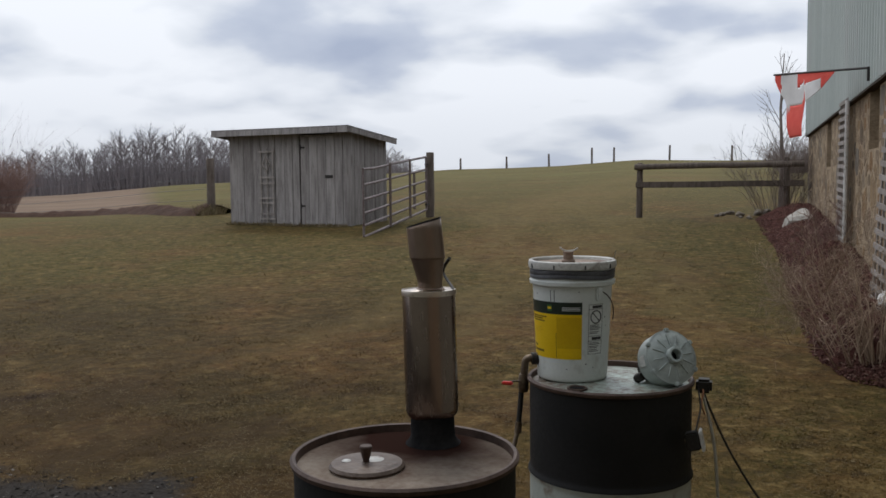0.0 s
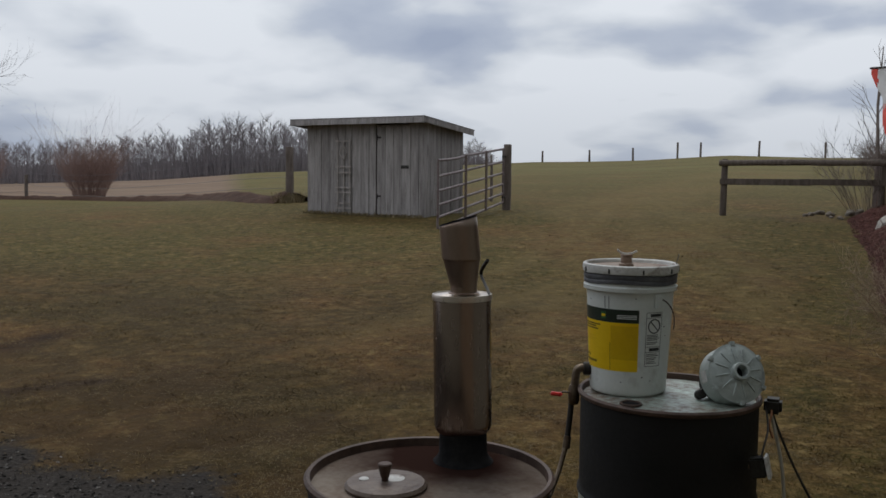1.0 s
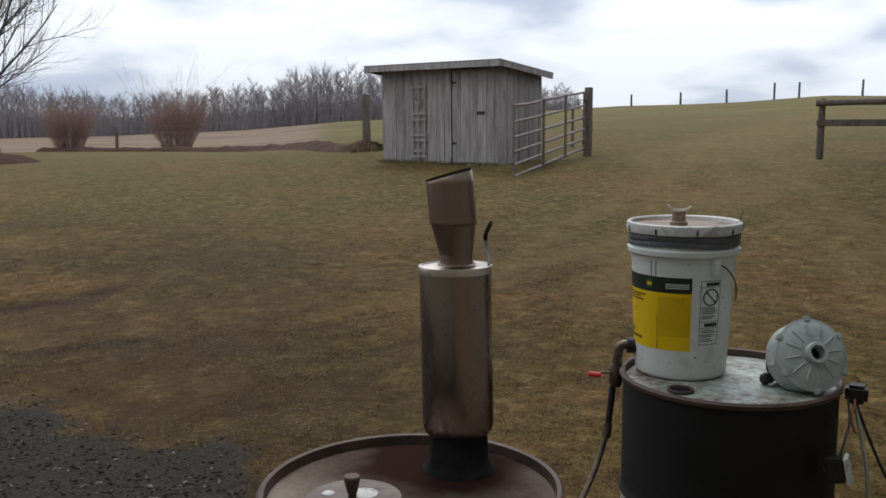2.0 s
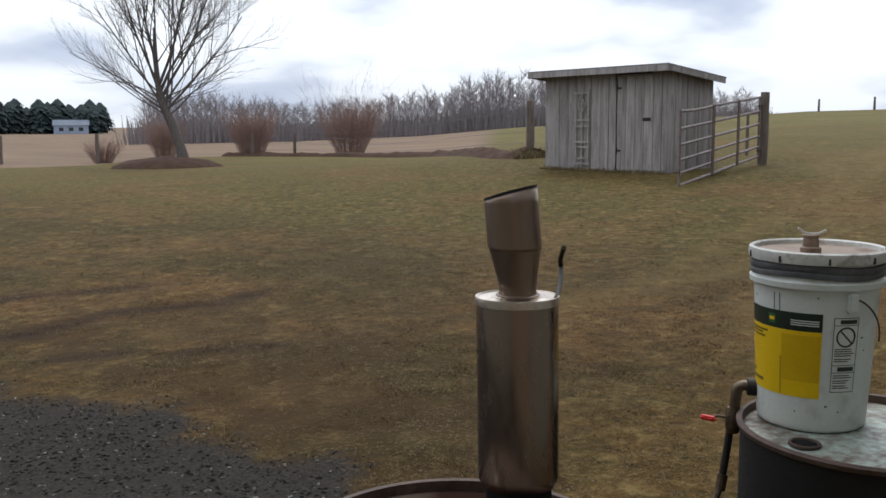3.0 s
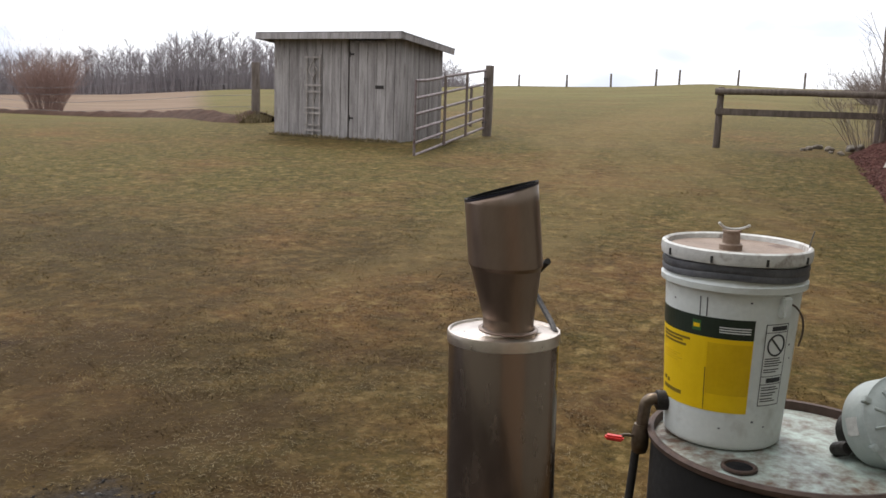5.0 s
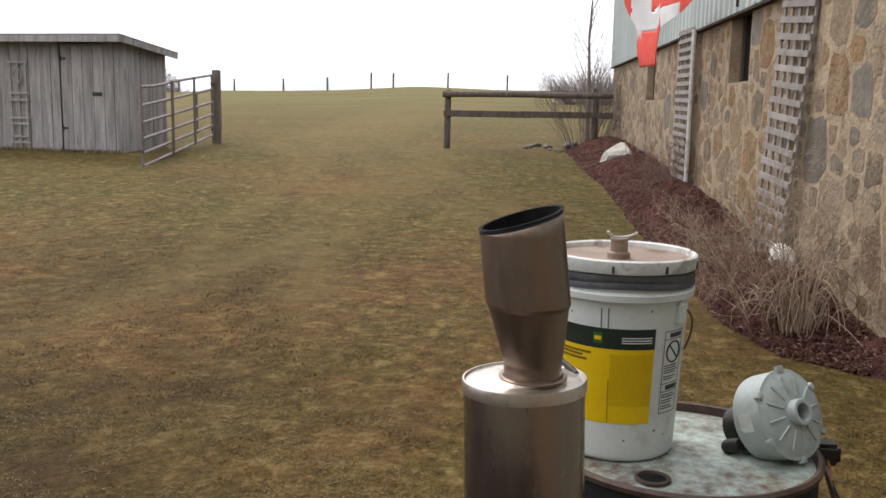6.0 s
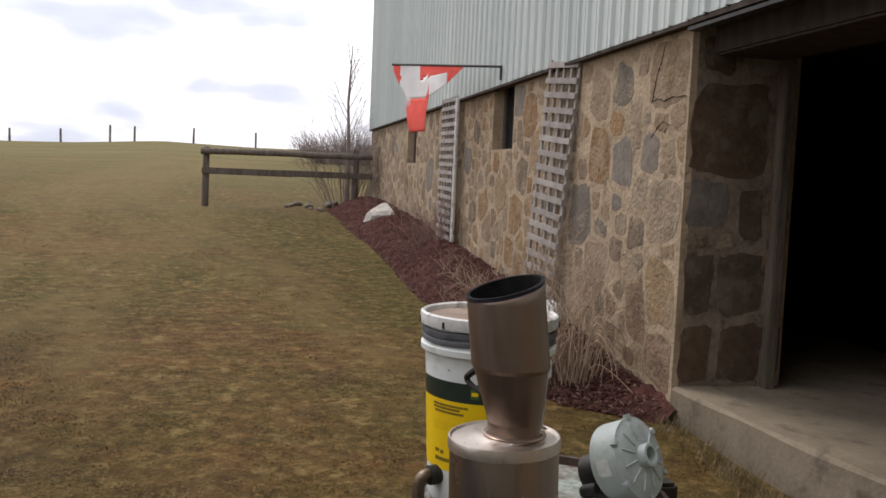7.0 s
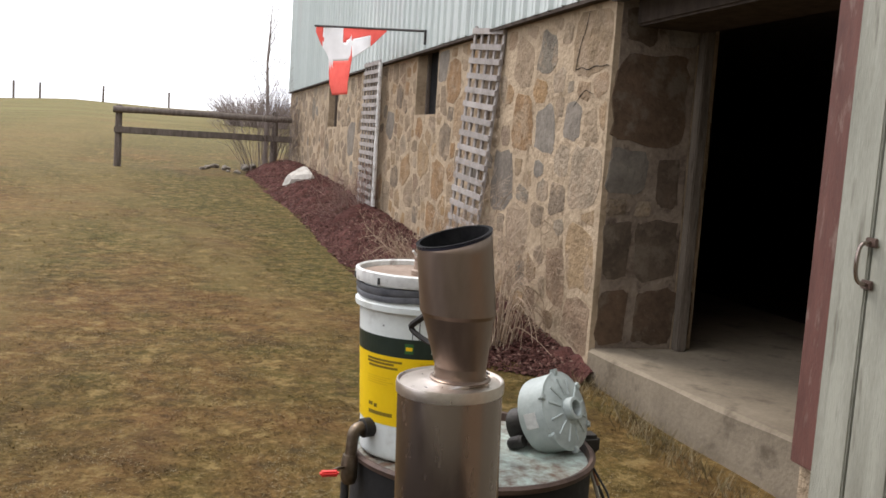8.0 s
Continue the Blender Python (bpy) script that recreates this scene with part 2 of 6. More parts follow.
    "dirt": mat("bare_soil", (0.038, 0.022, 0.015), (0.080, 0.046, 0.033), 3, 30, 0.95, bump=0.8, depth=0.03),
    "rock": mat("pale_fieldstone", (0.342, 0.317, 0.284), (0.495, 0.466, 0.421), 6, 60, 0.9, bump=0.6, stain=(0.243, 0.220, 0.189), depth=0.02),
    "wire": mat("galvanised_wire", (0.110, 0.110, 0.110), (0.165, 0.165, 0.165), 10, 60, 0.5, 0.6),
    "stone": ramp_mat("fieldstone", [(0.0, (0.239, 0.177, 0.121)), (0.14, (0.366, 0.273, 0.182)), (0.30, (0.285, 0.218, 0.148)), (0.44, (0.198, 0.153, 0.111)), (0.58, (0.344, 0.242, 0.141)), (0.70, (0.266, 0.185, 0.125)), (0.80, (0.198, 0.171, 0.135)), (0.90, (0.385, 0.300, 0.211)), (1.0, (0.266, 0.198, 0.138))], scale=6, fine=34, bump=1.0, depth=0.026, smear=(0.276, 0.207, 0.143)),
    "far_stone": ramp_mat("fieldstone_beyond", [(0.0, (0.239, 0.177, 0.121)), (0.14, (0.366, 0.273, 0.182)), (0.30, (0.285, 0.218, 0.148)), (0.44, (0.198, 0.153, 0.111)), (0.58, (0.344, 0.242, 0.141)), (0.70, (0.266, 0.185, 0.125)), (0.80, (0.198, 0.171, 0.135)), (0.90, (0.385, 0.300, 0.211)), (1.0, (0.266, 0.198, 0.138))], scale=6, fine=34, bump=1.0, depth=0.026, island=True, smear=(0.276, 0.207, 0.143)),
    "grey_stone": ramp_mat("grey_fieldstone", [(0.0, (0.175, 0.148, 0.122)), (0.5, (0.245, 0.21, 0.172)), (1.0, (0.21, 0.185, 0.155))], scale=6, fine=34, bump=0.8, depth=0.014),
    "ochre_stone": ramp_mat("ochre_fieldstone", [(0.0, (0.328, 0.214, 0.110)), (0.5, (0.286, 0.172, 0.090)), (1.0, (0.341, 0.238, 0.138))], scale=6, fine=34, bump=1.0, depth=0.026, smear=(0.276, 0.205, 0.136)),
    # Brown stone of the doorway reveal, its colour lowered further for the shade there.
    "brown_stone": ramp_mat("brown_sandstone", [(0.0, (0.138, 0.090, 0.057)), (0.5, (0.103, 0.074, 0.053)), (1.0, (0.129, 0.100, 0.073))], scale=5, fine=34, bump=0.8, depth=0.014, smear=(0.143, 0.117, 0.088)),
    "gravel": ramp_mat("loose_gravel", [(0.0, (0.020, 0.017, 0.015)), (0.5, (0.042, 0.037, 0.034)), (0.86, (0.080, 0.072, 0.067)), (1.0, (0.30, 0.28, 0.26))], island=True, scale=30),
    "chips": ramp_mat("bark_chips", [(0.0, (0.050, 0.022, 0.018)), (0.5, (0.105, 0.046, 0.037)), (0.9, (0.16, 0.080, 0.064)), (1.0, (0.30, 0.20, 0.16))], island=True, scale=30),
    "hay": ramp_mat("dry_tall_grass", [(0.0, (0.208, 0.160, 0.089)), (0.6, (0.288, 0.226, 0.133)), (1.0, (0.136, 0.117, 0.052))], island=True, scale=20, bump=0.0),
}


# ---- mesh helpers ----
def part(name, bm, material, parent=None, label="", smooth=False, kind=""):
    """One mesh object, under a thing or a part."""
    me = bpy.data.meshes.new(name)
    bmesh.ops.recalc_face_normals(bm, faces=bm.faces)
    bm.to_mesh(me)
    bm.free()
    me.materials.append(material)
    if smooth:
        me.shade_smooth()
        me.set_sharp_from_angle(angle=radians(40))
    ob = new(name, me)
    if parent:
        ob.parent = parent
    return tagged(ob, label=label, kind=kind)


def thing(name, label, category, m=None, group="", kind=""):
    ob = new(name)
    ob.empty_display_size = 0.1
    ob.matrix_world = m or Matrix()
    return tagged(ob, label, category, group, kind)


def mesh_of(name, verts, faces, material, parent=None, label="", smooth=False, kind=""):
    me = bpy.data.meshes.new(name)
    me.from_pydata(verts, [], faces)
    me.update()
    me.materials.append(material)
    if smooth:
        me.shade_smooth()
    ob = new(name, me)
    if parent:
        ob.parent = parent
    return tagged(ob, label=label, kind=kind)


def box(x0, x1, y0, y1, z0, z1, bevel=0.0, bm=None):
    out = bm or bmesh.new()
    made = bmesh.ops.create_cube(out, size=1)["verts"]
    for v in made:
        v.co = ((x0 + x1) / 2 + v.co.x * (x1 - x0), (y0 + y1) / 2 + v.co.y * (y1 - y0), (z0 + z1) / 2 + v.co.z * (z1 - z0))
    if bevel:
        edges = list({e for v in made for e in v.link_edges})
        bmesh.ops.bevel(out, geom=edges, offset=bevel, segments=2, affect="EDGES")
    return out


def lathe(profile, seg=40, centre=(0, 0), closed=True, bm=None):
    """A turned shape from (radius, height) pairs, bottom to top, capped where the radius is 0."""
    bm = bm or bmesh.new()
    rings = []
    for r, z in profile:
        if r < 1e-6:
            rings.append([bm.verts.new((centre[0], centre[1], z))])
        else:
            rings.append([bm.verts.new((centre[0] + r * math.cos(2 * math.pi * k / seg), centre[1] + r * math.sin(2 * math.pi * k / seg), z)) for k in range(seg)])
    for a, b in zip(rings, rings[1:]):
        for k in range(seg):
            n = (k + 1) % seg
            if len(a) == 1 and len(b) > 1:
                bm.faces.new((a[0], b[n], b[k]))
            elif len(b) == 1 and len(a) > 1:
                bm.faces.new((a[k], a[n], b[0]))
            elif len(a) > 1:
                bm.faces.new((a[k], a[n], b[n], b[k]))
    return bm


def tube(points, radius, seg=10, bm=None, cap=True):
    """A round bar along points; radius is one number, or one for each point."""
    bm = bm or bmesh.new()
    pts = [Vector(p) for p in points]
    radii = radius if isinstance(radius, (list, tuple)) else [radius] * len(pts)
    side, rings = None, []
    for k, p in enumerate(pts):
        d = (pts[min(k + 1, len(pts) - 1)] - pts[max(k - 1, 0)]).normalized()
        if side is None:
            side = d.cross(Vector((0, 0, 1)) if abs(d.z) < 0.9 else Vector((1, 0, 0)))
        side = (side - d * side.dot(d)).normalized()
        other = d.cross(side)
        rings.append([bm.verts.new(p + radii[k] * (math.cos(2 * math.pi * j / seg) * side + math.sin(2 * math.pi * j / seg) * other)) for j in range(seg)])
    for a, b in zip(rings, rings[1:]):
        for j in range(seg):
            bm.faces.new((a[j], a[(j + 1) % seg], b[(j + 1) % seg], b[j]))
    if cap:
        bm.faces.new(rings[0][::-1])
        bm.faces.new(rings[-1])
    return bm


def curve_points(pts, n=24):
    """A smooth run of n points through the given ones."""
    pts = [Vector(p) for p in pts]
    out = []
    for k in range(n):
        u = k / (n - 1) * (len(pts) - 1)
        i = min(int(u), len(pts) - 2)
        f = u - i
        p0, p1, p2, p3 = pts[max(i - 1, 0)], pts[i], pts[i + 1], pts[min(i + 2, len(pts) - 1)]
        out.append(0.5 * (2 * p1 + (p2 - p0) * f + (2 * p0 - 5 * p1 + 4 * p2 - p3) * f * f + (3 * p1 - p0 - 3 * p2 + p3) * f ** 3))
    return out


def smooth01(a, b, v):
    u = np.clip((np.asarray(v, float) - a) / (b - a), 0, 1)
    return u * u * (3 - 2 * u)


# ---- terrain ----
EYE = np.array((0.0, -1.9))
AZ = [-180, -110, -75, -63, -58, -49, -41, -35, -30, -20, -18, -14, -11, -7, -6, -1, 2, 12, 60, 120, 180]
RIDGE = [0.5, 0.2, 0.0, 0.0, 0.0, 0.15, 0.75, 1.60, 1.95, 2.75, 2.95, 3.05, 3.20, 3.65, 3.72, 3.50, 3.50, 3.45, 2.0, 0.5, 0.5]
EDGE_AZ = [-180, -80, -63.5, -60, -56, -53, -50, -45, -40.7, -37, -34.4, -33, -30]
EDGE_R = [33, 33, 33, 34, 42, 43, 42, 40, 37, 28, 21.3, 19.5, 17.5]


def wave(x, y):
    return (np.sin(1.3 * x + 0.7 * y + 1.0) + np.sin(0.9 * y - 1.7 * x + 2.2) + np.sin(2.9 * x + 3.7) * np.sin(2.3 * y + 0.4)) / 3


def ground_at(x, y):
    x, y = np.asarray(x, float), np.asarray(y, float)
    lawn = np.interp(y, [-6, 0, 3, 7, 11.6, 14, 18], [0.15, 0.18, 0.30, 0.42, 0.62, 0.78, 0.88])
    side = smooth01(10, 26, -x)
    lawn = lawn * (1 - side) + 0.38 * side
    r, az = np.hypot(x - EYE[0], y - EYE[1]), np.degrees(np.arctan2(x - EYE[0], y - EYE[1]))
    ridge = np.interp(az, AZ, RIDGE)
    start = 19 + 22 * smooth01(34, 46, -az)
    w = np.clip((r - start) / (95 - start), 0, 1) ** 0.92
    z = lawn * (1 - w) + ridge * w
    left = smooth01(36, 50, -az)
    far = ridge - 3.0 * smooth01(97, 190, r) * (1 - left) + (3.6 - ridge) * smooth01(110, 700, r) * left
    z = np.where(r > 95, far, z)
    return z + 0.012 * wave(x * 1.6, y * 1.6) * (r < 30)


def gz(x, y):
    return float(ground_at(x, y))


# The barn and its bed are laid out in the barn's own plan, which is set down in the yard enlarged about one point.
PLAN = Vector((-0.5, -1.78, 1.585))
GROW = 1.08
SET_DOWN = Matrix.Translation(PLAN) @ Matrix.Scale(GROW, 4) @ Matrix.Translation(-PLAN)


def barn_plan(x, y):
    """A place of the yard in the barn's own plan."""
    return (x - PLAN.x) / GROW + PLAN.x, (y - PLAN.y) / GROW + PLAN.y


def barn_ground(x, y):
    """The yard's height in the barn's own plan."""
    x, y = np.asarray(x, float), np.asarray(y, float)
    z = ground_at(PLAN.x + GROW * (x - PLAN.x), PLAN.y + GROW * (y - PLAN.y))
    return PLAN.z + (z - PLAN.z) / GROW


def set_down(*names):
    """Moves the named things, and their repeats, from the barn's plan into the yard."""
    for ob in list(bpy.data.objects):
        if ob.parent is None and ob.name.split(".")[0] in names:
            ob.matrix_world = SET_DOWN @ ob.matrix_world


def gravel_mask(x, y):
    edge = np.interp(x, [-14, -5, -4, -3, -1.9, -1.45, -1.0, -0.6], [-0.6, 0.0, 0.22, 0.42, 0.40, 0.0, -0.8, -1.6]) + 0.13 * wave(x * 3, y * 3) + 0.07 * wave(x * 8, y * 8)
    return smooth01(-0.38, 0.30, edge - y)


def ground_material(name="dormant_lawn", blades=False):
    """Dormant lawn, dry field and gravel, told apart by the region values; blades differ one by one."""
    m = bpy.data.materials.new(name)
    m.use_nodes = True
    t = m.node_tree
    p = t.nodes["Principled BSDF"]
    co = t.nodes.new("ShaderNodeTexCoord").outputs["Object"]

    def nz(sc, detail=5, rough=0.6, stretch=None):
        n = t.nodes.new("ShaderNodeTexNoise")
        n.inputs["Scale"].default_value, n.inputs["Detail"].default_value, n.inputs["Roughness"].default_value = sc, detail, rough
        if stretch:
            mp = t.nodes.new("ShaderNodeMapping")
            mp.inputs["Scale"].default_value, mp.inputs["Rotation"].default_value = stretch, (0, 0, radians(25))
            t.links.new(co, mp.inputs[0])
            t.links.new(mp.outputs[0], n.inputs["Vector"])
        else:
            t.links.new(co, n.inputs["Vector"])
        return n.outputs[0]

    def op(kind, u, v, clamp=False):
        n = t.nodes.new("ShaderNodeMath")
        n.operation, n.use_clamp = kind, clamp
        for k, w in enumerate((u, v)):
            if isinstance(w, (int, float)):
                n.inputs[k].default_value = w
            else:
                t.links.new(w, n.inputs[k])
        return n.outputs[0]

    def blend(f, u, v):
        n = t.nodes.new("ShaderNodeMix")
        n.data_type = "RGBA"
        t.links.new(f, n.inputs[0])
        for k, w in ((6, u), (7, v)):
            if isinstance(w, tuple):
                n.inputs[k].default_value = (*w, 1)
            else:
                t.links.new(w, n.inputs[k])
        return n.outputs[2]

    def region(name):
        n = t.nodes.new("ShaderNodeAttribute")
        n.attribute_name = name
        return n.outputs["Fac"]

    patch, mid, fine, streak = nz(0.45, 4), nz(3.2, 5), nz(34, 4, 0.7), nz(1.2, 5, 0.6, (0.35, 2.2, 1))
    f = op("ADD", op("MULTIPLY", op("SUBTRACT", patch, 0.5), 3.6), op("MULTIPLY", op("SUBTRACT", mid, 0.5), 1.5))
    f = op("ADD", f, op("MULTIPLY", op("SUBTRACT", streak, 0.5), 1.0))
    g = op("ADD", f, region("green"), True)
    lawn = blend(g, (0.101, 0.053, 0.017), (0.056, 0.047, 0.009))
    tuft = nz(13, 5, 0.7)
    straw = op("MULTIPLY", op("SUBTRACT", op("ADD", op("MULTIPLY", tuft, 0.5), op("MULTIPLY", fine, 0.5)), 0.49), 7, True)
    lawn = blend(op("MULTIPLY", straw, 0.72), lawn, (0.189, 0.116, 0.042))
    gap = op("MULTIPLY", op("SUBTRACT", 0.46, tuft), 9, True)
    lawn = blend(op("MULTIPLY", gap, 0.55), lawn, (0.030, 0.018, 0.007))
    clump = nz(7.5, 6, 0.72)
    lawn = blend(op("MULTIPLY", op("MULTIPLY", op("SUBTRACT", 0.47, clump), 8, True), 0.52), lawn, (0.030, 0.022, 0.008))
    lawn = blend(op("MULTIPLY", op("MULTIPLY", op("SUBTRACT", clump, 0.535), 9, True), 0.85), lawn, (0.194, 0.134, 0.051))
    worn = op("MULTIPLY", op("SUBTRACT", op("ADD", nz(1.3, 6, 0.65), op("MULTIPLY", region("bare"), 0.22)), 0.56), 6, True)
    lawn = blend(op("MULTIPLY", worn, 0.60), lawn, (0.048, 0.025, 0.009))
    lawn = blend(op("MULTIPLY", region("pale"), op("MULTIPLY", op("SUBTRACT", nz(0.30, 6, 0.62, (0.45, 2.0, 1)), 0.28), 2.1, True)), lawn, (0.150, 0.140, 0.050))
    yard = op("MULTIPLY", region("yard"), op("MULTIPLY", op("SUBTRACT", op("ADD", op("MULTIPLY", mid, 0.5), op("MULTIPLY", patch, 0.6)), 0.40), 4, True))
    lawn = blend(op("MULTIPLY", yard, 0.72), lawn, (0.041, 0.024, 0.009))
    rut = op("MULTIPLY", region("rut"), op("MULTIPLY", op("SUBTRACT", mid, 0.30), 2.6, True))
    lawn = blend(op("MULTIPLY", rut, 0.75), lawn, (0.140, 0.098, 0.036))
    lawn = blend(op("MULTIPLY", region("mud"), op("MULTIPLY", op("SUBTRACT", clump, 0.30), 5, True)), lawn, (0.022, 0.011, 0.006))
    soil = op("MULTIPLY", op("SUBTRACT", nz(5.3, 6), 0.585), 8, True)
    lawn = blend(op("MULTIPLY", soil, 0.38), lawn, (0.039, 0.023, 0.010))
    field = blend(op("MULTIPLY", op("SUBTRACT", nz(0.12, 6, 0.65, (0.5, 3, 1)), 0.35), 2.4, True), (0.205, 0.145, 0.098), (0.105, 0.068, 0.050))
    edge = op("MULTIPLY", op("ADD", op("SUBTRACT", region("field"), 0.5), op("MULTIPLY", op("SUBTRACT", mid, 0.5), 0.4)), 4)
    lawn = blend(op("ADD", edge, 0.5, True), lawn, field)
    stones = blend(op("MULTIPLY", op("SUBTRACT", nz(60, 3), 0.4), 3, True), (0.020, 0.016, 0.013), (0.052, 0.044, 0.038))
    edge = op("MULTIPLY", op("ADD", op("SUBTRACT", region("gravel"), 0.5), op("MULTIPLY", op("SUBTRACT", nz(4, 6, 0.7), 0.5), 1.5)), 2.4)
    lawn = blend(op("ADD", edge, 0.5, True), lawn, stones)
    if blades:
        rnd = t.nodes.new("ShaderNodeNewGeometry").outputs["Random Per Island"]
        pale = op("MULTIPLY", op("MULTIPLY", op("SUBTRACT", rnd, 0.62), 3.2, True), op("ADD", 0.25, op("MULTIPLY", op("SUBTRACT", clump, 0.42), 4, True)))
        lawn = blend(op("MULTIPLY", pale, 0.85), lawn, (0.26, 0.188, 0.083))
        dark = op("MULTIPLY", op("SUBTRACT", 0.30, rnd), 3.0, True)
        lawn = blend(op("MULTIPLY", dark, 0.15), lawn, (0.060, 0.052, 0.018))
    t.links.new(lawn, p.inputs["Base Color"])
    p.inputs["Roughness"].default_value = 0.95
    p.inputs["Specular IOR Level"].default_value = 0.15
    bp = t.nodes.new("ShaderNodeBump")
    bp.inputs["Strength"].default_value, bp.inputs["Distance"].default_value = 0.9, 0.018
    t.links.new(op("ADD", op("ADD", op("MULTIPLY", mid, 0.8), op("MULTIPLY", tuft, 0.7)), op("MULTIPLY", fine, 0.35)), bp.inputs["Height"])
    if not blades:
        t.links.new(bp.outputs[0], p.inputs["Normal"])
    return m


BARE = [(-2.6, 0.75, 1.1, 0.4), (-1.7, 0.3, 0.7, 0.5), (-3.6, 1.3, 1.2, 0.5), (-5.05, 1.65, 0.5, 0.22), (-5.09, 0.93, 0.5, 0.22), (-3.79, 0.72, 0.5, 0.22), (-5.01, 2.1, 0.5, 0.22), (-2.7, 1.15, 0.5, 0.22), (-4.31, 1.83, 0.5, 0.22), (-1.86, 2.27, 0.5, 0.22), (-3.33, 1.97, 0.5, 0.22)]


def lawn_regions(vx, vy):
    """How green, bare, worn or gravelled the ground is at each place."""
    rr, aa = np.hypot(vx - EYE[0], vy - EYE[1]), np.degrees(np.arctan2(vx - EYE[0], vy - EYE[1]))
    field = smooth01(-1.0, 1.2, rr - np.interp(aa, EDGE_AZ, EDGE_R)) * smooth01(32, 41, -aa)
    green = 0.26 + 0.52 * smooth01(6, 12, rr) * (1 - smooth01(24, 60, rr)) + 0.45 * smooth01(0.0, 0.7, vx) * smooth01(3.5, 5, vy) * (1 - smooth01(9, 12, vy))
    green = green + 0.42 * smooth01(22, 60, rr) + 0.12 - 0.35 * np.exp(-((vx + 3.6) ** 2 + ((vy - 12.5) / 2.5) ** 2) / 2.2)
    bare = 0 * vx
    for bx, by, sx, sy in BARE:
        bare = bare + np.exp(-((vx - bx) / sx) ** 2 - ((vy - by) / sy) ** 2)
    yard = smooth01(-0.6, -2.2, vx) * (1 - smooth01(4.0, 7.5, vy)) * smooth01(-1.5, 0.5, vy)
    rut = 0 * vx
    for x0, y0, x1, y1, w in ((0.4, 3.0, -3.2, 16.0, 0.20), (-1.1, 2.6, -4.7, 16.0, 0.20), (-2.4, 4.0, -4.2, 16.5, 0.16), (0.2, 5.0, -2.6, 17.0, 0.14), (-3.4, 16.0, -2.0, 40.0, 0.5), (-4.9, 16.0, -4.2, 40.0, 0.5), (-2.75, 2.2, -2.0, 8.3, 0.24), (-2.0, 8.3, -1.8, 15.0, 0.40)):
        f = np.clip((vy - y0) / (y1 - y0), 0, 1)
        bend = 0.25 * np.sin(f * 5 + x0)
        off = vx - (x0 + (x1 - x0) * f + bend)
        rut = rut + np.exp(-(off / (w * (1 + 0.03 * vy))) ** 2) * smooth01(y0, y0 + 2, vy) * (1 - smooth01(y1, y1 + 3, vy))
    mud = 0 * vx
    for x0, y0, x1, y1, w in ((-5.62, 0.5, -5.10, 2.7, 0.17), (-4.9, 0.4, -3.6, 1.7, 0.09), (-7.0, 0.6, -6.3, 2.2, 0.15)):
        f = np.clip((vy - y0) / (y1 - y0), 0, 1)
        off = vx - (x0 + (x1 - x0) * f + 0.08 * np.sin(f * 9 + x0))
        mud = mud + np.exp(-(off / w) ** 2) * smooth01(y0, y0 + 0.3, vy) * (1 - smooth01(y1 - 0.2, y1 + 0.3, vy))
    return {"yard": yard, "rut": np.minimum(rut, 1), "mud": np.minimum(mud, 1), "bare": np.minimum(bare, 1), "gravel": gravel_mask(vx, vy), "field": field, "green": green, "pale": smooth01(13, 55, rr) * 0.8}


def build_ground():
    az = np.concatenate([np.arange(-86, 62, 0.45), np.arange(62, 274, 5.0)])
    r = np.concatenate([[0.25], 0.4 * 1.035 ** np.arange(264)])
    r = np.append(r[r < 3400], 3500)
    a = np.radians(az)
    x = EYE[0] + np.outer(r, np.sin(a))
    y = EYE[1] + np.outer(r, np.cos(a))
    z = ground_at(x, y)
    n, k = len(r), len(az)
    verts = np.stack([x, y, z], -1).reshape(-1, 3)
    verts = np.vstack([verts, [(EYE[0], EYE[1], gz(*EYE))]])
    faces = [(i * k + j, i * k + (j + 1) % k, (i + 1) * k + (j + 1) % k, (i + 1) * k + j) for i in range(n - 1) for j in range(k)]
    faces += [(n * k, (j + 1) % k, j) for j in range(k)]
    ob = mesh_of("ground", verts.tolist(), faces, ground_material(), smooth=True, kind="structure")
    tagged(ob, "dormant brown and green lawn rising to a hill", "ground")
    vx, vy = verts[:, 0], verts[:, 1]
    for name, value in lawn_regions(vx, vy).items():
        at = ob.data.attributes.new(name, "FLOAT", "POINT")
        at.data.foreach_set("value", np.asarray(value, np.float32))


build_ground()

# ---- barn ----
WX, YN, YF, SLAB, EAVE = 1.51, 2.50, 16.05, 0.57, 2.385
WINDOWS = [(5.76, 6.46, 1.84), (10.72, 11.48, 1.74)]


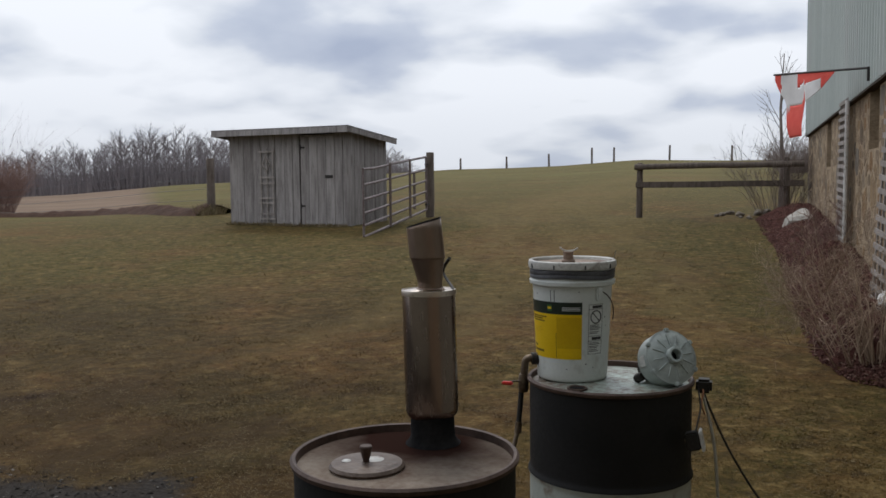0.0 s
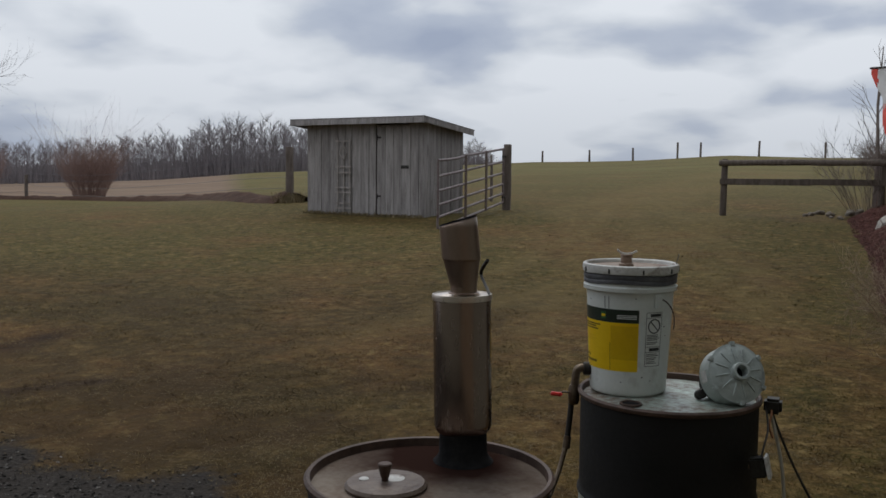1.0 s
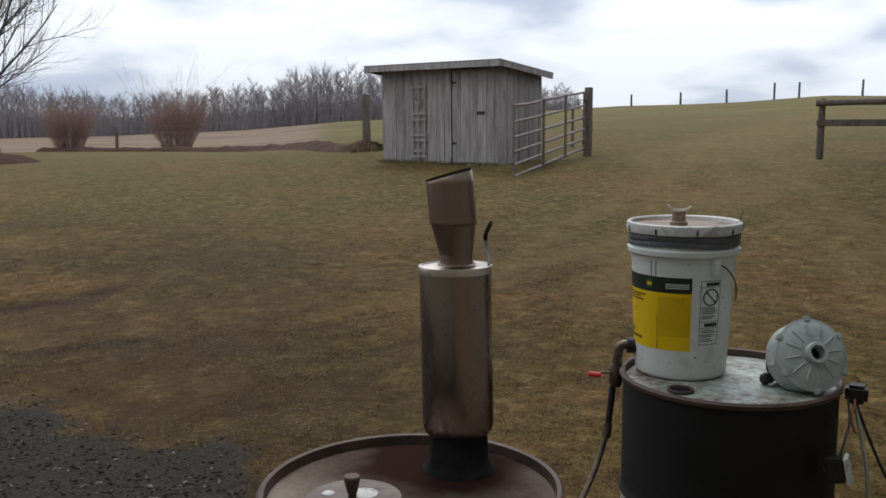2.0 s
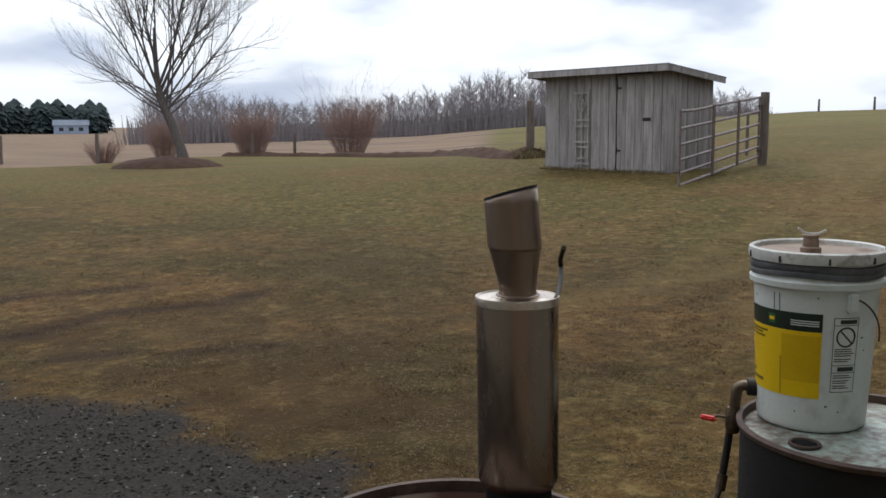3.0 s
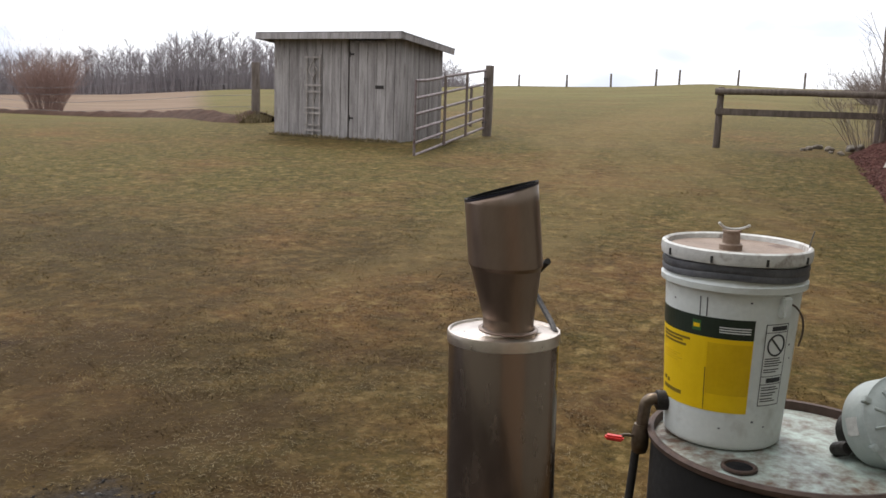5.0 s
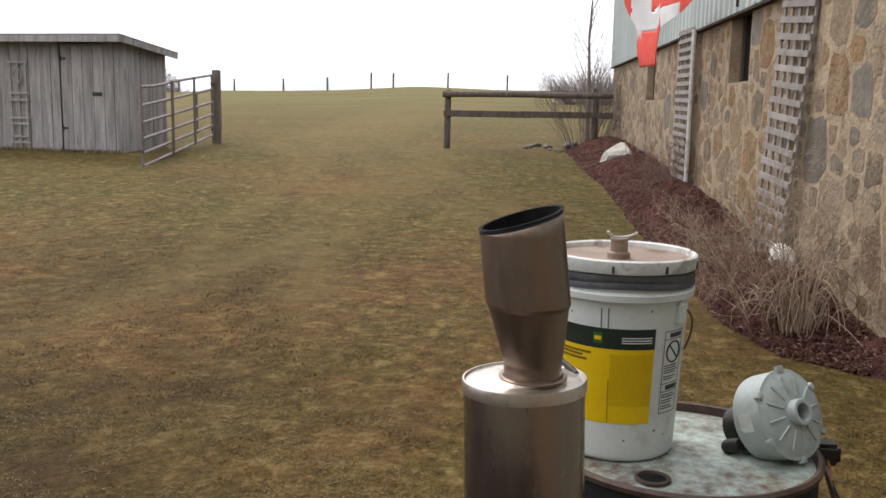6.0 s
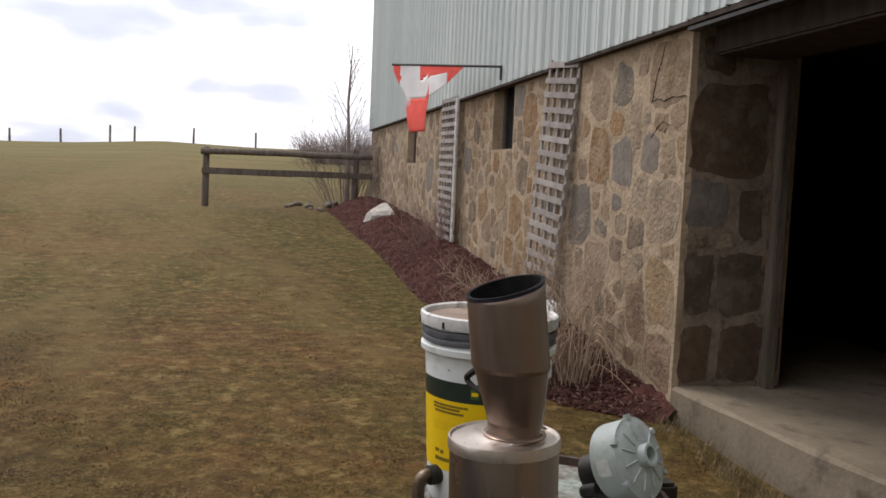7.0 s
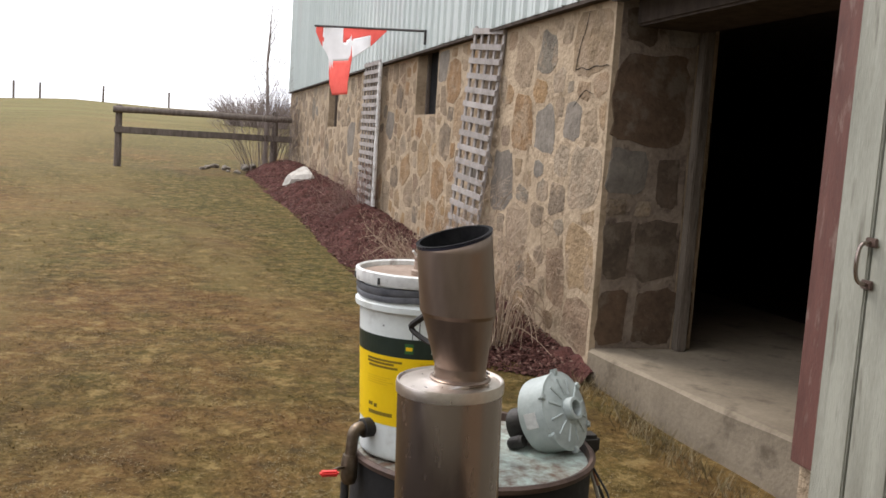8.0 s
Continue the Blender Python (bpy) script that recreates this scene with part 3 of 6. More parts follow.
def build_barn_shell():
    """Stone base with the doorway and two window openings, closed all round, with loft floor and roof."""
    bm = bmesh.new()
    top, back, south = EAVE + 0.05, 12.0, -7.0
    cuts = [YN]
    for y0, y1, z0 in WINDOWS:
        box(WX, WX + 0.6, cuts[-1], y0, -0.4, top, bm=bm)
        box(WX, WX + 0.6, y0, y1, -0.4, z0, bm=bm)
        cuts.append(y1)
    box(WX, WX + 0.6, cuts[-1], YF, -0.4, top, bm=bm)
    box(WX, WX + 0.6, south, 0.79, -0.4, top, bm=bm)
    tagged(part("wall_west", bm, M["mortar"], kind="structure"), "rubble fieldstone barn wall in pale mortar", "wall")
    bm = box(WX + 0.6, back, YF - 0.6, YF, -0.4, top)
    box(WX + 0.6, back, south, south + 0.6, -0.4, top, bm=bm)
    box(back - 0.6, back, south + 0.6, YF - 0.6, -0.4, top, bm=bm)
    part("wall_rest", bm, M["mortar"], kind="structure")
    part("floor", box(1.70, 3.40, south + 0.6, YF - 0.6, -0.3, SLAB), M["concrete"], kind="structure")
    # Inner floor: the missing light of the barn's depth is put into its colour.
    tagged(part("stable_floor", box(3.402, back - 0.6, south + 0.6, YF - 0.6, -0.3, SLAB - 0.12), M["dark_wood"], kind="structure"), "inner barn floor coloured dark to stand for the unlit inside", "floor")
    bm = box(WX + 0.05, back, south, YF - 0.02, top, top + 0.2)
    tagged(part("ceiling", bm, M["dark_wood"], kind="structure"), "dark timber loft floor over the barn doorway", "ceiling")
    bm = bmesh.new()
    ridge = (WX + back) / 2
    prof = [(WX - 0.35, 6.75), (ridge, 10.2), (back + 0.35, 6.75), (back + 0.35, 6.9), (ridge, 10.4), (WX - 0.35, 6.9)]
    a = [bm.verts.new((x, south - 0.3, z)) for x, z in prof]
    b = [bm.verts.new((x, YF + 0.3, z)) for x, z in prof]
    for k in range(6):
        bm.faces.new((a[k], a[(k + 1) % 6], b[(k + 1) % 6], b[k]))
    for side in (a, b):
        bm.faces.new((side[0], side[1], side[4], side[5]))
        bm.faces.new((side[1], side[2], side[3], side[4]))
    part("roof", bm, M["roofing"], kind="structure")
    bm = bmesh.new()
    for y in (south, YF - 0.05):
        ring = [bm.verts.new((x, y, z)) for x, z in ((WX, top), (back, top), (back, 6.9), (ridge, 10.3), (WX, 6.9))]
        bm.faces.new(ring)
    box(back - 0.05, back, south, YF, top, 6.9, bm=bm)
    part("gable_cladding", bm, M["siding"], kind="structure")


build_barn_shell()
# Unseen wall added behind the camera; it cuts sky light from the south.
tagged(part("wall_south", box(-9, 1.55, -5.4, -4.8, -0.3, 6.5), M["door"], kind="structure"), "plain unseen board wall added behind the camera to block the southern sky", "wall")


def build_siding():
    """Ribbed steel sheets, each lapped on the next, over a dark sill edge."""
    base = thing("wall_cladding", "pale grey-green ribbed steel siding on the barn", "siding", kind="structure")
    part("sill_edge", box(WX - 0.055, WX + 0.03, -6.9, YF - 0.01, EAVE - 0.012, EAVE + 0.010), M["dark_wood"], base, "dark drip edge under the siding")
    w = 0.82
    prof = []
    for k in range(4):
        y = k * 0.205
        prof += [(y, 0), (y + 0.012, 0.022), (y + 0.034, 0.022), (y + 0.046, 0), (y + 0.105, 0), (y + 0.111, 0.006), (y + 0.123, 0.006), (y + 0.129, 0)]
    prof.append((w, 0))
    verts = [(-d, y, z) for z in (0.0, 4.5) for y, d in prof] + [(0.012 - d, y, z) for z in (0.0, 4.5) for y, d in prof]
    n = len(prof)
    faces = [(k, k + 1, n + k + 1, n + k)[::-1] for k in range(n - 1)] + [(2 * n + k, 2 * n + k + 1, 3 * n + k + 1, 3 * n + k) for k in range(n - 1)]
    faces += [(k, k + 1, 2 * n + k + 1, 2 * n + k) for k in range(n - 1)]
    faces += [(0, n, 3 * n, 2 * n), (n - 1, 2 * n - 1, 4 * n - 1, 3 * n - 1)]
    me = None
    y = YF - w
    k = 0
    while y > -6.9:
        if me is None:
            ob = mesh_of("siding_sheet", verts, faces, M["siding"], base)
            me = ob.data
        else:
            ob = new("siding_sheet", me)
            ob.parent = base
        ob.location = (WX - 0.045 - 0.004 * (k % 2), y, EAVE + 0.012 + rng.uniform(-0.006, 0.006))
        y -= w - 0.02
        k += 1


build_siding()


def build_doorway():
    jamb = thing("door_1", "weathered timber door jamb and lintel of the barn doorway", "door frame", kind="structure")
    part("jamb_board", box(1.990, 2.045, 2.425, 2.494, SLAB, 2.30, 0.006), M["jamb"], jamb, "weathered grey-brown jamb timber")
    part("lintel", box(1.62, 2.02, 0.87, 2.49, 2.24, 2.40, 0.012), M["dark_wood"], jamb, "dark hewn timber lintel")
    part("red_post", box(1.470, 1.508, 0.615, 0.797, SLAB + 0.005, 2.33, 0.004), M["redwood"], jamb, "post with flaking old red paint")
    slab = thing("threshold_slab", "worn concrete slab at the barn doorway with a chipped edge", "slab", kind="structure")
    bm = bmesh.new()
    n, ring = 26, []
    for k in range(n + 1):
        f = k / n
        y = 2.495 - f * 3.3
        x = 1.495 + 0.30 * f + 0.010 * math.sin(17 * f + 1) if f < 0.52 else 1.651
        ring.append([bm.verts.new((xx, y, zz)) for xx, zz in ((1.72, SLAB + 0.004), (x + 0.022, SLAB + 0.004), (x + 0.004, SLAB - 0.012 - 0.006 * math.sin(23 * f)), (x - 0.005, 0.1), (1.72, 0.1))])
    for a, b in zip(ring, ring[1:]):
        for j in range(4):
            bm.faces.new((a[j], a[j + 1], b[j + 1], b[j]))
    bm.faces.new(ring[0])
    bm.faces.new(ring[-1][::-1])
    part("step", bm, M["concrete"], slab)
    door = thing("barn_door", "open sliding barn door of weathered grey-green boards", "door")
    y = 0.642
    k = 0
    while y > -1.45:
        w = (0.155, 0.17, 0.14)[k % 3]
        part("board", box(1.425 + 0.004 * (k % 2), 1.462, y - w, y - 0.006, 0.36, 2.33, 0.005), M["door"], door)
        y -= w
        k += 1
    for z in (0.62, 1.98):
        part("ledge", box(1.464, 1.50, -1.4, 0.66, z, z + 0.14, 0.004), M["door"], door)
    h = part("handle", tube(curve_points([(1.422, 0.475, 1.372), (1.385, 0.474, 1.365), (1.372, 0.473, 1.33), (1.372, 0.472, 1.28), (1.385, 0.471, 1.25), (1.422, 0.470, 1.243)], 18), 0.0065, 8), M["steel"], door, "worn metal pull handle", True)
    for z in (1.372, 1.243):
        part("plate", box(1.414, 1.4245, 0.45, 0.497, z - 0.014, z + 0.014, 0.003), M["rust"], h)
    rail = thing("door_track", "steel track along the barn wall", "track")
    part("rail", box(1.43, 1.49, -1.6, 2.4, 2.335, 2.352), M["iron"], rail)


build_doorway()


def clip(poly, nx, ny, d):
    out = []
    for k in range(len(poly)):
        p, q = poly[k], poly[(k + 1) % len(poly)]
        a, b = p[0] * nx + p[1] * ny - d, q[0] * nx + q[1] * ny - d
        if a <= 0:
            out.append(p)
        if (a < 0 < b) or (b < 0 < a):
            f = a / (a - b)
            out.append((p[0] + f * (q[0] - p[0]), p[1] + f * (q[1] - p[1])))
    return out


def stone_mesh(poly, gap, rise):
    """A dressed rubble stone from its outline: (u, v, out) triples, round-cornered and slightly domed."""
    cx, cy = sum(p[0] for p in poly) / len(poly), sum(p[1] for p in poly) / len(poly)
    pts = []
    n = len(poly)
    for k in range(n):
        a, b = poly[k], poly[(k + 1) % n]
        for f in (0.13, 0.5, 0.87):
            pts.append((a[0] + f * (b[0] - a[0]), a[1] + f * (b[1] - a[1])))
    size = max(0.05, min(math.hypot(p[0] - cx, p[1] - cy) for p in pts))
    s = max(0.3, 1 - gap / size)
    ring = [(cx + (p[0] - cx) * s * rng.uniform(0.90, 1.06), cy + (p[1] - cy) * s * rng.uniform(0.90, 1.06)) for p in pts]
    verts = [(u, v, -0.01) for u, v in ring]
    verts += [(cx + (u - cx) * 0.97, cy + (v - cy) * 0.97, rise * rng.uniform(0.5, 0.9)) for u, v in ring]
    verts += [(cx + (u - cx) * 0.74, cy + (v - cy) * 0.74, rise * rng.uniform(0.85, 1.25)) for u, v in ring]
    verts.append((cx, cy, rise * rng.uniform(0.95, 1.3)))
    m = len(ring)
    faces = []
    for lo in (0, m):
        faces += [(lo + k, lo + (k + 1) % m, lo + m + (k + 1) % m, lo + m + k) for k in range(m)]
    faces += [(2 * m + k, 2 * m + (k + 1) % m, 3 * m) for k in range(m)]
    return verts, faces


def build_rubble():
    """Fieldstones of the west wall, each its own piece, around the two windows."""
    wall = thing("stonework", "tan, ochre and grey fieldstones set in pale mortar", "stonework", kind="structure")
    sites = [(4.02, 1.38, 0.23, "grey_stone"), (3.72, 1.75, 0.18, "ochre_stone"), (3.30, 1.73, 0.125, "grey_stone"), (2.93, 1.78, 0.125, "grey_stone"), (2.74, 2.20, 0.28, "stone"),
             (3.35, 2.17, 0.15, "stone"), (3.75, 2.15, 0.15, "stone"), (7.45, 1.75, 0.2, "grey_stone"), (5.3, 2.1, 0.20, "ochre_stone"), (6.1, 1.45, 0.18, "ochre_stone"), (5.6, 1.3, 0.20, "ochre_stone"), (5.75, 0.95, 0.14, "ochre_stone"), (9.6, 1.6, 0.25, "grey_stone"), (2.72, 1.45, 0.19, "stone"), (2.70, 1.02, 0.20, "stone"), (2.68, 0.68, 0.16, "stone")]
    for low, high, want in ((YN, 8.2, 215), (8.2, YF, 450)):
        tries = 0
        while len(sites) < want and tries < 14000:
            tries += 1
            y, z = rng.uniform(low, high), rng.uniform(0.35, EAVE)
            rad = rng.choice((0.05, 0.065, 0.085, 0.11, 0.14, 0.17, 0.20))
            if any(abs(y - (a + b) / 2) < (b - a) / 2 + 0.02 and z > c - 0.02 for a, b, c in WINDOWS):
                continue
            if all(((y - s[0]) / 1.25) ** 2 + (z - s[1]) ** 2 > (0.80 * (rad + s[2])) ** 2 for s in sites):
                u = rng.random()
                kind = "grey_stone" if u < 0.035 else "ochre_stone" if (u < 0.34 and 4.9 < y < 7.5) or u < 0.14 else "stone"
                sites.append((y, z, rad, kind))
    far_verts, far_faces = [], []
    for y, z, rad, kind in sites:
        poly = [(y - 0.75, z - 0.6), (y + 0.75, z - 0.6), (y + 0.75, z + 0.6), (y - 0.75, z + 0.6)]
        for k in range(14):
            a = 2 * math.pi * (k + 0.5) / 14
            poly = clip(poly, math.cos(a) / 1.3, math.sin(a), math.cos(a) / 1.3 * y + math.sin(a) * z + rad * 1.75 * rng.uniform(0.8, 1.15))
        for n in ((1, 0, YF - 0.02), (-1, 0, -YN - 0.01), (0, 1, EAVE - 0.02), (0, -1, -0.3)):
            poly = clip(poly, *n)
        for y2, z2, rad2, _ in sites:
            if (y2, z2) != (y, z) and abs(y2 - y) < 1.4 and abs(z2 - z) < 1.2:
                dy, dz = y2 - y, z2 - z
                d2 = dy * dy + dz * dz
                f = 0.5 + (rad * rad - rad2 * rad2) / (2 * d2)
                f = min(max(f, 0.25), 0.75)
                if abs(dy) > 1.25 * abs(dz):
                    ny, nz = dy, 0.45 * dz
                else:
                    ny, nz = 0.45 * dy, dz
                poly = clip(poly, ny, nz, ny * (y + f * dy) + nz * (z + f * dz))
        for a, b, c in WINDOWS:
            if a - 0.7 < y < b + 0.7 and max(p[1] for p in poly or [(0, 0)]) > c:
                if y <= a:
                    poly = clip(poly, 1, 0, a - 0.01)
                elif y >= b:
                    poly = clip(poly, -1, 0, -b - 0.01)
                else:
                    poly = clip(poly, 0, 1, c - 0.01)
        if len(poly) < 3:
            continue
        verts, faces = stone_mesh(poly, rng.uniform(0.004, 0.022), rng.uniform(0.001, 0.0035))
        if y > 8.2 and kind != "grey_stone":
            o = len(far_verts)
            far_verts += [(WX - d, u, v) for u, v, d in verts]
            far_faces += [tuple(q + o for q in f[::-1]) for f in faces]
            continue
        ob = mesh_of("stone", [(WX - d, u, v) for u, v, d in verts], [f[::-1] for f in faces], M[kind], wall, smooth=True)
        ob.data.set_sharp_from_angle(angle=radians(30))
    mesh_of("stone_rubble", far_verts, far_faces, M["far_stone"], wall, smooth=True, kind="stuff").data.set_sharp_from_angle(angle=radians(30))
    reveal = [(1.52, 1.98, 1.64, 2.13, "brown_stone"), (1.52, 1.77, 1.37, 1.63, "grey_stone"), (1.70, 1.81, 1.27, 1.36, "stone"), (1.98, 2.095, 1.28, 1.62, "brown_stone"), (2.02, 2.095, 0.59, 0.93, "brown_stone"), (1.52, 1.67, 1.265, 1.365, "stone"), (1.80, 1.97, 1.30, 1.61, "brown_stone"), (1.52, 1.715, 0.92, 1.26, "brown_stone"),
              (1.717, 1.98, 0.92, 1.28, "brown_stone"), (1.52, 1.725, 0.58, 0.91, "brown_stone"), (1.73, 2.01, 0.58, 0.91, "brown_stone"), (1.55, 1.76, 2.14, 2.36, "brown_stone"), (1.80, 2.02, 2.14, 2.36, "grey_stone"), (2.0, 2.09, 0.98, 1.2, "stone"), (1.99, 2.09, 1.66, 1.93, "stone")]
    # Pointing skin over the reveal, coloured darker to carry the shade.
    part("grimy_pointing", box(WX + 0.035, 1.985, YN - 0.004, YN + 0.05, SLAB + 0.004, EAVE - 0.02), M["shaded_mortar"], wall, "grey-brown pointing at the doorway, darkened for the reveal's shade")
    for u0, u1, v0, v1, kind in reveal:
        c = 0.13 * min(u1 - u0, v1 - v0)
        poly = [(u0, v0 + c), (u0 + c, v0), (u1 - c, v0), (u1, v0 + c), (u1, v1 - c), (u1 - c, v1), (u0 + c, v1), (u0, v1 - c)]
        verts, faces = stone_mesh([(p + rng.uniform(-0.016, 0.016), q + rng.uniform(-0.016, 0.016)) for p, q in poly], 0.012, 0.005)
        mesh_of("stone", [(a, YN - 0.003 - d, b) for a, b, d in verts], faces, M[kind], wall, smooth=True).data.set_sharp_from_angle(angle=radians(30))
    for pts in ([(2.52, 2.03), (2.62, 2.045), (2.74, 2.035), (2.86, 2.05), (2.93, 2.04)], [(2.93, 2.04), (2.90, 2.16), (2.84, 2.24), (2.80, 2.34)], [(2.70, 1.90), (2.78, 1.915), (2.86, 1.885), (2.92, 1.84)]):
        line = curve_points([(y + rng.uniform(-0.008, 0.008), z + rng.uniform(-0.008, 0.008), 0) for y, z in pts], 14)
        bm = tube([(WX - 0.004, p.x, p.y + 0.006 * math.sin(40 * p.x + 31 * p.y)) for p in line], [0.002] + [rng.uniform(0.0012, 0.0034) for _ in range(12)] + [0.002], 5)
        part("open_joint", bm, M["soot"], wall, "dark open joint")
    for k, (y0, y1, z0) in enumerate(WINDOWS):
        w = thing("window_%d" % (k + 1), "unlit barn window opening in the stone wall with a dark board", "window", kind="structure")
        # Black panel added to stand for the darkness inside the opening.
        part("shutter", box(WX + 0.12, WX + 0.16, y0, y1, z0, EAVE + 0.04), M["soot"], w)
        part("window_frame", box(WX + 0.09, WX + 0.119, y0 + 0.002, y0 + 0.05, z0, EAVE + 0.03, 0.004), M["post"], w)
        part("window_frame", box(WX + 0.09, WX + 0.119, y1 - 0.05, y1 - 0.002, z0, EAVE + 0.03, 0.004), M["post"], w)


build_rubble()


def bed_edge(y):
    return np.interp(y, [2.4, 2.8, 3.4, 4.5, 6, 8, 10, 12, 14, 15.6, 16], [1.42, 1.02, 0.86, 0.84, 0.82, 0.80, 0.78, 0.62, 0.55, 0.75, 1.2])


def bed_at(f, y):
    """The mulch bed's place and height, f from 0 at the lawn to 1 at the wall."""
    x = bed_edge(y) + f * (WX + 0.03 - bed_edge(y))
    wall = np.interp(y, [2.4, 3.2, 4.5, 6.3, 9, 12.4, 16], [0.46, 0.54, 0.64, 0.77, 0.90, 1.06, 1.12])
    rise = np.maximum(wall - barn_ground(x, y), 0.02)
    hump = np.sin(np.clip(f, 0, 1) * math.pi) * (0.05 + 0.05 * np.sin(1.9 * y + 0.5) + 0.03 * np.sin(5.1 * y + 9 * x))
    return x, barn_ground(x, y) - 0.015 + rise * smooth01(-0.05, 1.0, f) ** 0.8 + np.maximum(hump, -0.02) * (y > 3.2)


def build_bed():
    ys, fs = np.linspace(2.42, 16.0, 460), np.linspace(-0.03, 1, 36)
    yy, ff = np.meshgrid(ys, fs, indexing="ij")
    xx, zz = bed_at(ff, yy)
    for i in range(len(ys)):
        for j in range(len(fs)):
            p = Vector((xx[i, j], yy[i, j], 0))
            zz[i, j] += (0.060 * noise.noise(p * 2.9) + 0.045 * noise.noise(p * 7.5) + 0.026 * noise.noise(p * 19)) * (0.3 + 0.7 * min(1, ff[i, j] * 4 + 0.1))
    zz[:, 0] -= 0.05
    k = len(fs)
    faces = [(i * k + j, i * k + j + 1, (i + 1) * k + j + 1, (i + 1) * k + j)[::-1] for i in range(len(ys) - 1) for j in range(k - 1)]
    ob = mesh_of("mulch_bed", np.stack([xx, yy, zz], -1).reshape(-1, 3).tolist(), faces, M["mulch"], smooth=True, kind="structure")
    tagged(ob, "red-brown mulch bed heaped along the barn wall", "mulch")
    n = 20000
    nr = np.random.RandomState(5)
    y = 2.5 + 13.3 * nr.rand(n) ** 1.5
    x, z = bed_at(nr.rand(n), y)
    verts, faces = flakes(nr, np.stack([x, y, z + 0.012 + 0.016 * nr.rand(n)], -1), 0.005, 0.022)
    tagged(mesh_of("bark_chips", verts, faces, M["chips"], kind="stuff"), "loose red-brown bark chips on the mulch", "bark chips")


def flakes(nr, at, low, high):
    """Small chips with thickness: four-sided wedges, turned at random."""
    n = len(at)
    size = low + (high - low) * nr.rand(n) ** 2
    shape = np.array([(-1, -0.35, 0), (1, -0.25, 0.05), (0.8, 0.4, 0), (-0.8, 0.3, 0.1), (0, 0, 0.55)])
    a, tip = nr.rand(n) * 6.283, (nr.rand(n) - 0.5) * 1.0
    local = shape[None] * size[:, None, None]
    c, s, ct, st = np.cos(a)[:, None], np.sin(a)[:, None], np.cos(tip)[:, None], np.sin(tip)[:, None]
    lx, lz = local[..., 0] * ct - local[..., 2] * st, local[..., 0] * st + local[..., 2] * ct
    out = np.stack([lx * c - local[..., 1] * s, lx * s + local[..., 1] * c, lz], -1) + at[:, None]
    tri = np.array([(0, 1, 4), (1, 2, 4), (2, 3, 4), (3, 0, 4), (3, 2, 1), (3, 1, 0)])
    faces = (np.arange(n)[:, None, None] * 5 + tri[None]).reshape(-1, 3)
    return out.reshape(-1, 3).tolist(), faces.tolist()


build_bed()


def lattice(m, width, height, cols, rows, label):
    t = thing("garden_trellis", label, "trellis", m, "trellises against the barn wall")
    for k in range(cols):
        y = (k / (cols - 1) - 0.5) * (width - 0.035)
        part("upright_slat", box(-0.006, 0.008, y - 0.017, y + 0.017, 0, height, 0.002), M["lattice"], t)
    for k in range(rows):
        z = 0.04 + k * (height - 0.08) / (rows - 1) + rng.uniform(-0.004, 0.004)
        part("cross_slat", box(-0.021, -0.0065, -width / 2, width / 2, z - 0.021, z + 0.021, 0.002), M["lattice"], t)
    return t


lattice(Matrix.Translation((1.388, 4.50, 0.60)) @ Matrix.Rotation(radians(6), 4, "Z") @ Matrix.Rotation(radians(2.2), 4, "Y") @ Matrix.Rotation(radians(5.0), 4, "X"), 0.52, 1.83, 5, 18, "bleached wooden lattice trellis leaning on the stone wall")
lattice(Matrix.Translation((1.425, 8.14, 0.80)) @ Matrix.Rotation(radians(0.4), 4, "Y") @ Matrix.Rotation(radians(1.0), 4, "X"), 0.78, 1.64, 6, 19, "bleached wooden lattice trellis beside a white pipe")
pipe = thing("downpipe", "slim white pipe running down the stone wall", "pipe")
part("pipe", tube([(1.42, 7.66, 0.80), (1.43, 7.70, 2.40)], 0.022, 10), M["lid"], pipe, smooth=True)


